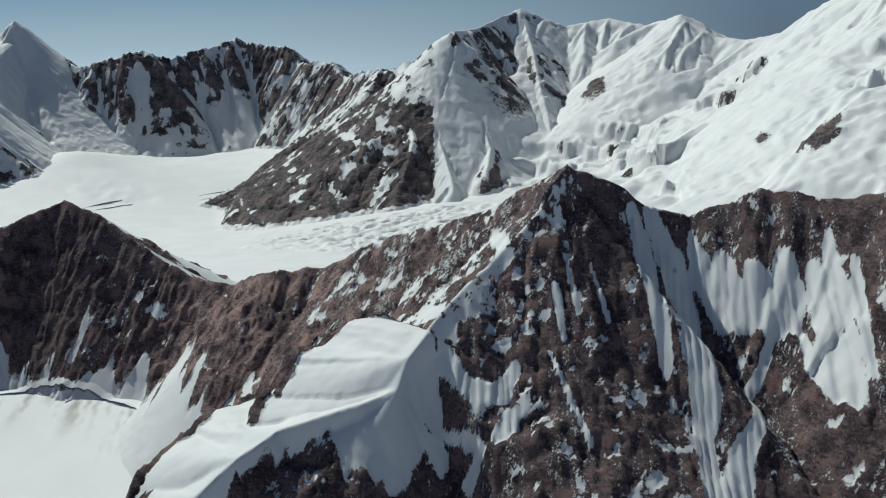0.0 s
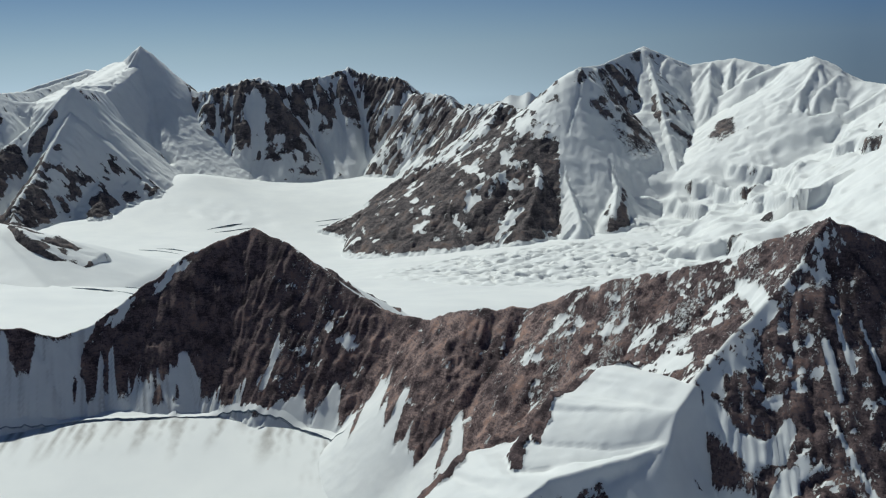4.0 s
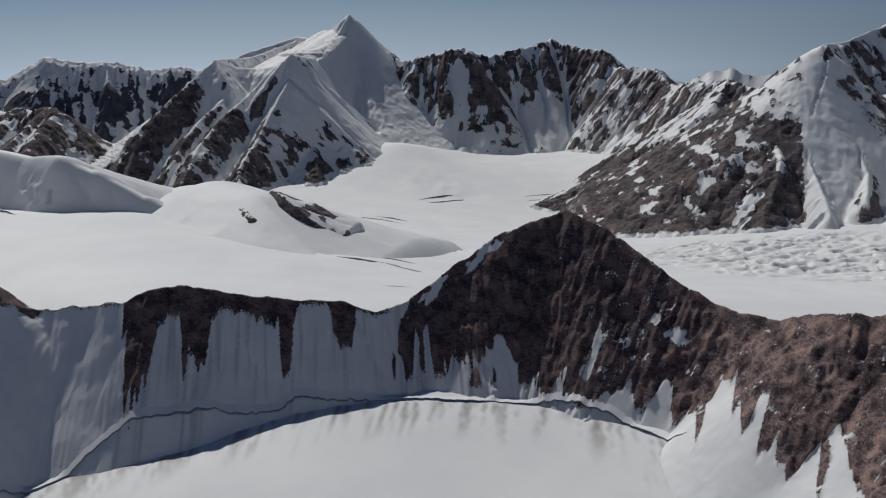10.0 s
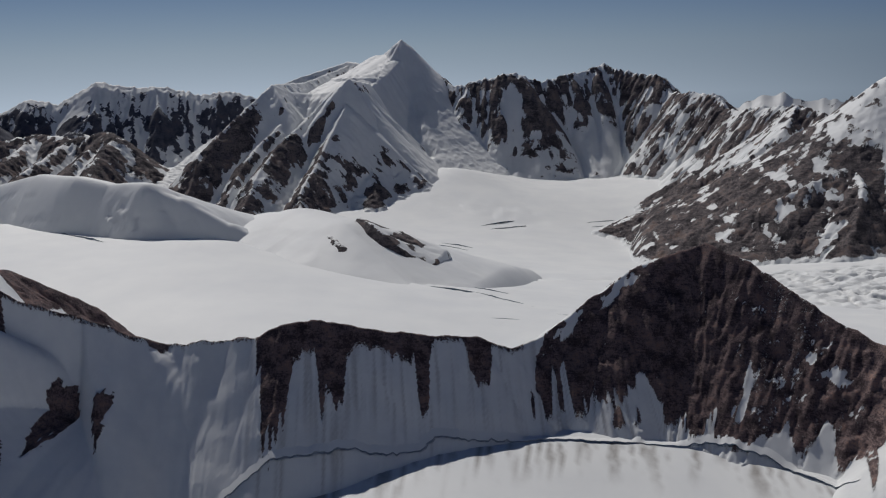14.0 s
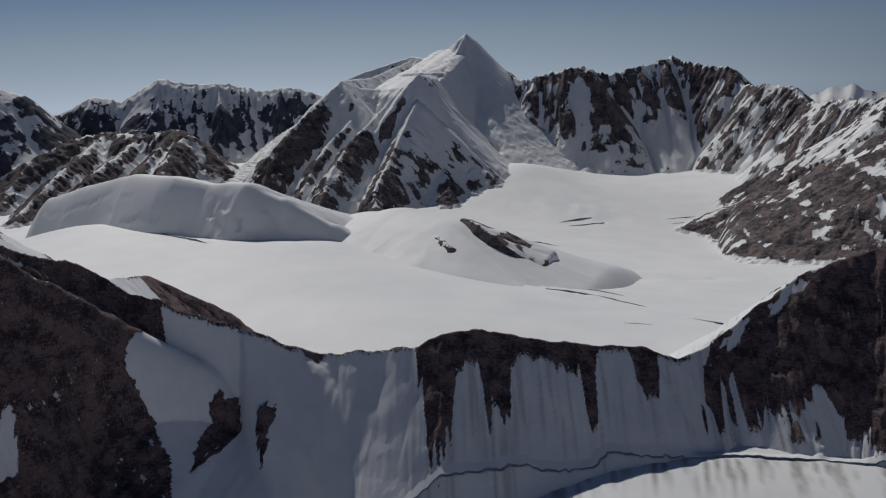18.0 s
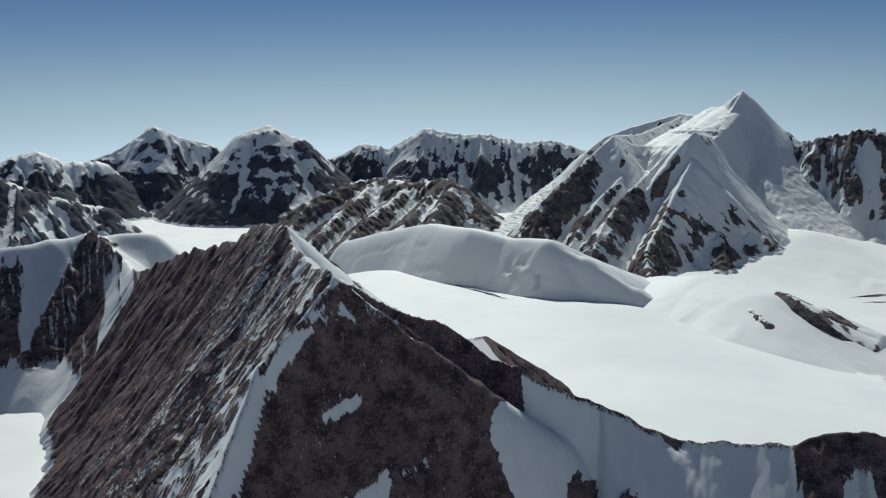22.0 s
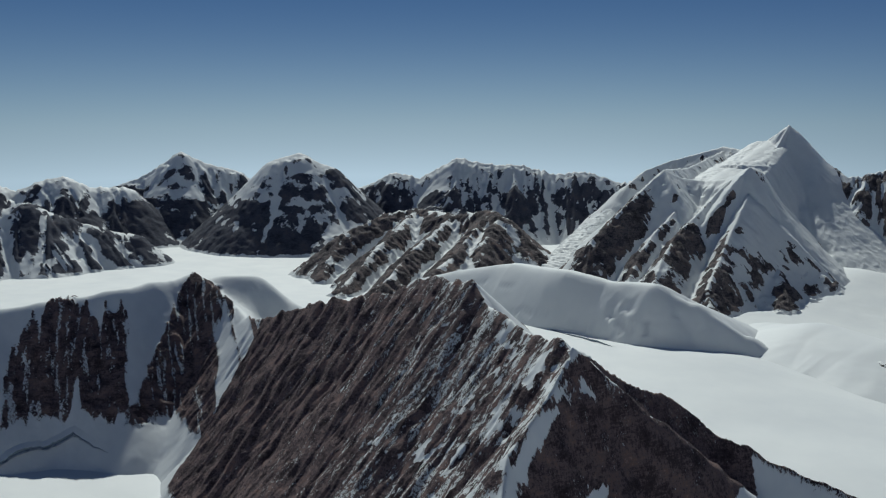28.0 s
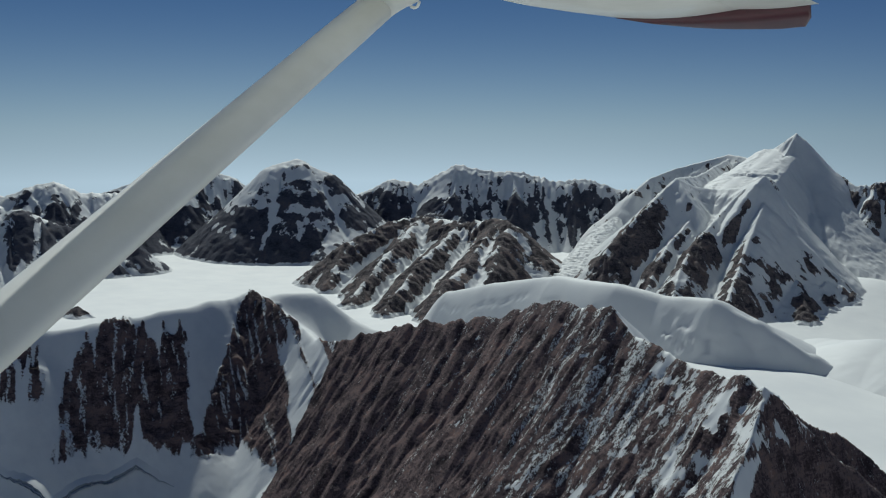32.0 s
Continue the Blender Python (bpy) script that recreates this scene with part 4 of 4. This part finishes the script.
def glacier_tongue():
    """A steep tongue of ice between two mountains, cracked across into steps."""
    line = ((-2290, 3230, 246), (-2275, 3100, 228), (-2245, 2930, 196), (-2205, 2680, 136), (-2165, 2420, 70), (-2130, 2220, 24))
    V, W = np.meshgrid(np.linspace(0, len(line) - 1, 330), np.linspace(-1, 1, 56), indexing="ij")
    knots = np.arange(len(line))
    cx, cy, cz = (np.interp(V, knots, [p[k] for p in line]) for k in range(3))
    wide = np.interp(V, knots, (26, 48, 62, 84, 92, 60))
    X, Y = cx + W * wide * 0.97, cy + W * wide * 0.22
    run = 3500 - cy + 60 * (fbm(X / 60, Y / 60, 4, 140, 0.6) - 0.5) + 30 * W * W
    stair = run / 21 - np.floor(run / 21)
    Z = cz + 12 * (1 - W ** 4) - 22 * np.abs(W) ** 4 + 9 * (step(0.62, 1.0, stair) - stair) + 7 * (ridged(X / 15, Y / 15, 3, 141) - 0.6) - 24 * (np.abs(W) > 0.985)
    # snow a little darker on the rise of each step
    me = sheet("glacier_tongue", X, Y, Z, np.ones((X.shape[0] - 1, X.shape[1] - 1), bool), {"snow": np.ones(X.shape), "dirt_and_tone": 0.25 * step(0.8, 0.95, stair)}, FIELD)
    return tagged(new("glacier_tongue", me), "steep white glacier tongue cracked into steps", "glacier", kind="structure")


glacier_tongue()


def icefall():
    """Broken blocks of ice where the glacier steepens."""
    X, Y = np.meshgrid(np.arange(-640, 640, 4.5), np.arange(1420, 2420, 4.5), indexing="ij")
    where = np.exp(-(((X + 130) / 330) ** 2 + ((Y - 1800) / 230) ** 2) ** 2) + np.exp(-(((X - 270) / 240) ** 2 + ((Y - 2150) / 150) ** 2) ** 2)
    where = np.clip(where * (0.55 + 0.9 * fbm(X / 90, Y / 90, 3, 290)), 0, 1)
    wx, wy = X + 14 * fbm(X / 30, Y / 30, 2, 291), Y + 14 * fbm(X / 30, Y / 30, 2, 292)
    crack = step(0.72, 0.93, ridged(wx / 42, wy / 24, 2, 293))
    blocks = 12 * (grain(wx / 16, wy / 12, 294) - 0.35) - 9 * crack + 5 * (grain(wx / 7, wy / 6, 295) - 0.5)
    fall = np.exp(-(((X + 150) / 330) ** 2 + ((Y - 1800) / 260) ** 2)) + 0.6 * np.exp(-(((X - 250) / 260) ** 2 + ((Y - 2150) / 160) ** 2))
    Z = ground(X, Y) + 5 * fall * where + where * blocks - 9 * (1 - step(0.12, 0.4, where))
    q = where > 0.1
    # snow tinted darker and browner along the cracks
    me = sheet("icefall", X, Y, Z, q[:-1, :-1] & q[1:, :-1] & q[:-1, 1:] & q[1:, 1:], {"snow": np.ones(X.shape), "dirt_and_tone": 0.3 * crack}, FIELD)
    return tagged(new("icefall", me), "broken white icefall of jumbled snowy blocks and cracks", "icefall", kind="stuff")


icefall()

# the distant ranges
FAR_GROUP = "distant ranges"


def distant(name, label, points, cell, near_slope, jag, cover, seed, every=70, run=420, bulge=34, margin=380.0, soft=0.0):
    crest = Ridge(points, 0.9, near_slope, 1300, jag, 1.0, soft)
    return mountain(name, label, [crest] + spurs(crest, every * 1.4, run, bulge, seed, -1, 1.4) + spurs(crest, every * 2, 260, bulge * 0.6, seed + 1, 1, 1.3), cell, cover, 12, 30, 20, 16, seed, HAZED, group=FAR_GROUP, margin=margin, smooth=0.5, erosion=48)


distant("snow_mountain", "distant pointed snow mountain in blue shade",
        [(-4517, 2678, 290), (-4411, 2814, 358), (-4354, 2882, 409), (-4309, 2935, 457), (-4230, 3024, 399), (-4142, 3116, 366), (-4051, 3207, 286)], 6.5, 1.12, 14, alpine(1.62, 0.35, 90, 36, 1.5, 1.2, 0.2, 330, 90, 0.7), 260)
distant("snow_mountain", "distant rounded mountain, snow above dark rock",
        [(-3900, 2790, 190), (-3858, 2835, 250), (-3772, 2921, 359), (-3719, 2971, 431), (-3657, 3028, 454), (-3576, 3099, 405), (-3483, 3176, 290), (-3445, 3206, 208)], 6.0, 1.2, 8, alpine(1.55, 0.35, 91, 30, 1.4, 1.8, 0.3, 340, 170, 0.6), 262, 70, 400, 46, soft=30)
distant("snow_mountain", "distant low snowy range over a glacier valley",
        [(-4720, 1900, 320), (-4646, 2118, 322), (-4604, 2192, 338), (-4560, 2263, 305), (-4512, 2338, 343), (-4449, 2430, 360), (-4398, 2502, 310), (-4301, 2631, 307)], 7.5, 0.95, 20, alpine(1.38, 0.35, 92, 36, 1.6, 1.1, 0.2, 270, 90, 0.7), 264)
distant("rock_mountain", "distant dark foothills above the valley glacier",
        [(-4100, 1650, 320), (-4040, 1769, 318), (-3987, 1858, 285), (-3948, 1920, 305), (-3889, 2010, 253), (-3824, 2102, 208), (-3760, 2226, 170)], 7.0, 0.95, 18, alpine(1.15, 0.35, 93, 42, 1.5, 0.7, 0.3), 266)
distant("snow_mountain", "distant row of small snow peaks",
        [(-3568, 3364, 294), (-3465, 3442, 363), (-3360, 3517, 332), (-3218, 3611, 427), (-3121, 3670, 397), (-2965, 3759, 390), (-2829, 3830, 352), (-2692, 3895, 361), (-2554, 3955, 312), (-2300, 4000, 330)], 6.5, 1.08, 24, alpine(1.62, 0.35, 94, 34, 1.6, 1.2, 0.2, 320, 100, 0.6), 268, 65, 480)


def horizon_range():
    """Rows of low snow mountains all round, far off."""
    angle = np.radians(np.arange(0, 360.01, 0.2))
    A, K = np.meshgrid(angle, np.arange(0, 26))
    R = 4760 - K * 22
    X, Y = -600 + R * np.cos(A), R * np.sin(A)
    crest = 150 + 90 * ridged(A * 14, K * 0, 4, 95) + 60 * fbm(A * 90, K * 0, 5, 96, 0.62)
    Z = crest - K * 16 + 40 * (ridged(A * 40, K / 7, 3, 97) - 0.6) * step(0, 3, K * 1.0)
    snow = step(0.38, 0.62, fbm(A * 70, K / 4, 4, 98) + 0.12)
    me = sheet("backdrop", X, Y, Z, np.ones((X.shape[0] - 1, X.shape[1] - 1), bool), {"snow": snow, "dirt_and_tone": 0 * snow}, HAZED)
    return tagged(new("backdrop", me), "distant snow ranges along the horizon", "mountains", kind="structure")


horizon_range()


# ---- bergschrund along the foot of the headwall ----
# ice coloured dark, so that it carries the shade inside the cracks
SHADED_ICE = Nodes("shade_tinted_crevasse_ice")
ice_co = SHADED_ICE.add("ShaderNodeTexCoord").outputs["Object"]
SHADED_ICE.link(SHADED_ICE.ramp(SHADED_ICE.noise(ice_co, 0.5, 5.0, 0.65), (0.3, (0.12, 0.15, 0.18)), (0.7, (0.36, 0.42, 0.47))), SHADED_ICE.bsdf.inputs["Base Color"])
SHADED_ICE.bsdf.inputs["Roughness"].default_value = 0.45


def surface(x, y):
    """The height of the terrain at a place."""
    z = float(ground(np.array([[x]], float), np.array([[y]], float))[0, 0])
    for X, Y, h in NEAR_GRIDS:
        fx = (x - X[0, 0]) / (X[1, 0] - X[0, 0])
        fy = (y - Y[0, 0]) / (Y[0, 1] - Y[0, 0])
        i, j = int(fx), int(fy)
        if 0 <= fx < X.shape[0] - 1 and 0 <= fy < X.shape[1] - 1:
            a, b = fx - i, fy - j
            z = max(z, h[i, j] * (1 - a) * (1 - b) + h[i + 1, j] * a * (1 - b) + h[i, j + 1] * (1 - a) * b + h[i + 1, j + 1] * a * b)
    return z


def strip(name, rows, material, parent, label=""):
    """A mesh over rows of places."""
    wide = len(rows[0])
    me = bpy.data.meshes.new(name)
    faces = [(r * wide + k, r * wide + k + 1, (r + 1) * wide + k + 1, (r + 1) * wide + k) for r in range(len(rows) - 1) for k in range(wide - 1)]
    me.from_pydata([p for row in rows for p in row], [], faces)
    me.attributes.new("snow", "FLOAT", "POINT").data.foreach_set("value", np.ones(len(me.vertices), np.float32))
    me.shade_smooth()
    me.materials.append(material)
    ob = tagged(new(name, me), label)
    ob.parent = parent
    return ob


def bergschrund(line, gape, label, seed):
    """A crack in the ice: a wall of ice, coloured dark for the crack's shade, under an overhanging lip of snow,
    thinning out towards its ends.
    """
    rng = random.Random(seed)
    places = []
    for (x0, y0), (x1, y1) in zip(line, line[1:]):
        n = max(2, round(math.hypot(x1 - x0, y1 - y0) / 3.0))
        places += [(x0 + (x1 - x0) * k / n, y0 + (y1 - y0) * k / n) for k in range(n)]
    wall, lip = [], []
    for k, (x, y) in enumerate(places):
        a, b = places[max(0, k - 1)], places[min(len(places) - 1, k + 1)]
        tx, ty = b[0] - a[0], b[1] - a[1]
        t = math.hypot(tx, ty)
        nx, ny = -ty / t, tx / t
        wave = 3.5 * (float(grain(np.array(k / 7.0), np.array(seed * 1.0), 5)) - 0.5) + 1.6 * (rng.random() - 0.5)
        x, y = x + nx * wave, y + ny * wave
        ends = min(1.0, k / 12, (len(places) - 1 - k) / 12)
        open_by = gape * ends * (0.55 + 0.9 * float(grain(np.array(k / 5.0), np.array(seed + 9.0), 6)))
        z, back = surface(x, y), surface(x + nx * 7, y + ny * 7)
        wall.append([(x - nx * (0.5 + open_by), y - ny * (0.5 + open_by), z + 0.15), (x, y, z - 0.4 * open_by - 0.2), (x - nx * 0.2 * open_by, y - ny * 0.2 * open_by, z + 0.3 + 0.75 * open_by)])
        lip.append([(x - nx * 0.2 * open_by, y - ny * 0.2 * open_by, z + 0.28 + 0.75 * open_by), (x + nx * 1.5, y + ny * 1.5, z + 0.5 * (back - z) * 0.35 + 0.4 + 0.75 * open_by), (x + nx * 7, y + ny * 7, back - 0.3)])
    root = tagged(new("bergschrund"), label, "crevasse")
    strip("ice_wall", wall, SHADED_ICE.mat, root, "bluish ice with the crack's shadow put into its dark colour")
    strip("snow_lip", lip, FIELD, root, "overhanging lip of snow")


bergschrund([(-905, 560), (-858, 618), (-796, 679), (-751, 700), (-681, 741), (-671, 756), (-620, 782), (-570, 803), (-530, 815), (-492, 824)], 1.6, "long wavy crack where the glacier leaves the headwall", 1)
bergschrund([(-497, 821), (-439, 828), (-386, 818), (-340, 795), (-313, 778)], 1.4, "long wavy crack where the glacier leaves the headwall", 2)
bergschrund([(-1790, 455), (-1731, 479), (-1722, 515), (-1705, 553), (-1665, 567)], 3.0, "short gaping crack at the foot of the shaded wall", 3)
bergschrund([(-1785, 1430), (-1700, 1400), (-1602, 1358), (-1500, 1310), (-1409, 1262)], 3.0, "faint crack along the shaded side of the snow hill", 4)

# crevasses on the glacier
for gap, line in ((4, [(-865, 1317), (-781, 1324), (-688, 1257)]), (4, [(-850, 1385), (-800, 1400), (-760, 1395)]), (3, [(-724, 1121), (-700, 1131), (-680, 1137)]), (3, [(-650, 1215), (-600, 1190), (-560, 1150)]),
                  (4.2, [(-1144, 2586), (-1100, 2640), (-1064, 2675)]), (3.6, [(-1110, 2560), (-1060, 2600), (-1020, 2640)]), (4.2, [(-860, 2738), (-820, 2765), (-784, 2785)]), (3.2, [(-840, 2700), (-800, 2720), (-760, 2740)]),
                  (3.2, [(-1170, 2300), (-1120, 2290), (-1070, 2260)]), (3.2, [(-1200, 2260), (-1130, 2240), (-1060, 2200)])):
    bergschrund(line, 0.55 * gap, "narrow open crevasse in the glacier snow", round(gap + line[0][1]))


# ---- the wing that the camera looks out under, where the flight ends ----
EYE_END = Vector(PATH[-1][1])
PAINT = Nodes("white_aircraft_paint")
pc = PAINT.add("ShaderNodeTexCoord").outputs["Object"]
PAINT.link(PAINT.ramp(PAINT.noise(pc, 6.0, 6.0, 0.6), (0.3, (0.84, 0.83, 0.77)), (0.7, (0.90, 0.89, 0.84))), PAINT.bsdf.inputs["Base Color"])
PAINT.bsdf.inputs["Roughness"].default_value = 0.42
PAINT.bsdf.inputs["Coat Weight"].default_value = 0.15
RED = Nodes("dark_red_paint")
rc = RED.add("ShaderNodeTexCoord").outputs["Object"]
RED.link(RED.ramp(RED.noise(rc, 8.0, 5.0, 0.6), (0.3, (0.05, 0.012, 0.018)), (0.7, (0.085, 0.018, 0.026))), RED.bsdf.inputs["Base Color"])
RED.bsdf.inputs["Roughness"].default_value = 0.35


def loft(name, rings, material, parent, label=""):
    """A closed skin over rings of as many points each."""
    n = len(rings[0])
    bm = bmesh.new()
    rows = [[bm.verts.new(p) for p in ring] for ring in rings]
    for a, b in zip(rows, rows[1:]):
        for k in range(n):
            bm.faces.new((a[k], a[(k + 1) % n], b[(k + 1) % n], b[k]))
    bm.faces.new(rows[0][::-1])
    bm.faces.new(rows[-1])
    bmesh.ops.recalc_face_normals(bm, faces=bm.faces)
    me = bpy.data.meshes.new(name)
    bm.to_mesh(me)
    bm.free()
    me.shade_smooth()
    me.materials.append(material)
    ob = tagged(new(name, me), label)
    ob.parent = parent
    return ob


def section(front, rear, y, z, thick, sag=0.0):
    """A wing's cross-section, flat below and curved above, from its front edge to its rear edge along x."""
    pts = []
    for k in range(12):
        f = 1 - math.cos(math.pi * k / 12)
        pts.append((front + (rear - front) * f / 2, y, z - sag * f / 2 + thick * 2.6 * math.sqrt(f / 2) * (1 - f / 2)))
    for k in range(12):
        f = 1 + math.cos(math.pi * k / 12)
        pts.append((front + (rear - front) * f / 2, y, z - sag * f / 2 - 0.25 * thick * math.sin(math.pi * f / 2)))
    return pts


def aircraft_wing():
    root = tagged(new("aircraft_wing"), "white high wing with slanting strut and dark red tip", "aircraft")
    root.location = EYE_END
    low = lambda y: 0.80 + 0.012 * y
    loft("wing_panel", [section(-3.08, -1.95, y, low(y), 0.15) for y in (0.75, 2, 3.5, 5, 5.9)] + [section(-3.0, -1.92, 6.4, low(6.4), 0.14), section(-2.86, -1.9, 7.0, low(7.0), 0.13)], PAINT.mat, root)
    loft("flap", [section(-1.93, -1.45, y, low(y), 0.05) for y in (0.8, 2.4, 4.1)], PAINT.mat, root)
    loft("aileron", [section(-1.93, -1.45 + 0.03 * (y - 4.14), y, low(y), 0.05) for y in (4.14, 5.6, 7.0)], PAINT.mat, root)
    loft("wing_tip", [section(-2.86, -1.42, 7.015, low(7.0) - 0.005, 0.12), section(-2.72, -1.5, 7.45, low(7.4) - 0.02, 0.10, 0.02), section(-2.5, -1.62, 7.85, low(7.8) - 0.03, 0.07, 0.04), section(-2.2, -1.85, 8.05, low(8) - 0.03, 0.03, 0.03)], RED.mat, root, "dark red drooped tip")
    foot, head = Vector((-2.145, 0.72, -0.8625)), Vector((-2.83, 4.02, 0.72))
    way = (head - foot).normalized()
    chord = (Vector((1, 0, 0)) - way * way.x).normalized()
    flat = way.cross(chord)
    tube = lambda a, b, k, wide, deep: [foot + way * ((head - foot).length * f) + chord * (wide * s * math.cos(2 * math.pi * q / 20)) + flat * (deep * s * math.sin(2 * math.pi * q / 20)) for f, s in ((a + (b - a) * k, 1.0),) for q in range(20)]
    loft("strut", [tube(0, 0.9, k / 8, 0.122, 0.068) for k in range(9)], PAINT.mat, root, "slanting white wing strut")
    loft("fairing", [tube(0.9, 1.0, k / 4, 0.12 + 0.05 * (k / 4) ** 2, 0.066 + 0.03 * (k / 4) ** 2) for k in range(5)], PAINT.mat, root, "flared cuff where the strut meets the wing")
    loft("tie_down_ring", [[head + Vector((0.03 + 0.03 * math.cos(a) + 0.008 * math.cos(a) * math.cos(b), 0.12 + 0.008 * math.sin(b), -0.05 + 0.03 * math.sin(a) + 0.008 * math.sin(a) * math.cos(b))) for b in [math.pi * q / 4 for q in range(8)]] for a in [math.pi * k / 7 + math.pi for k in range(8)]], PAINT.mat, root)


aircraft_wing()
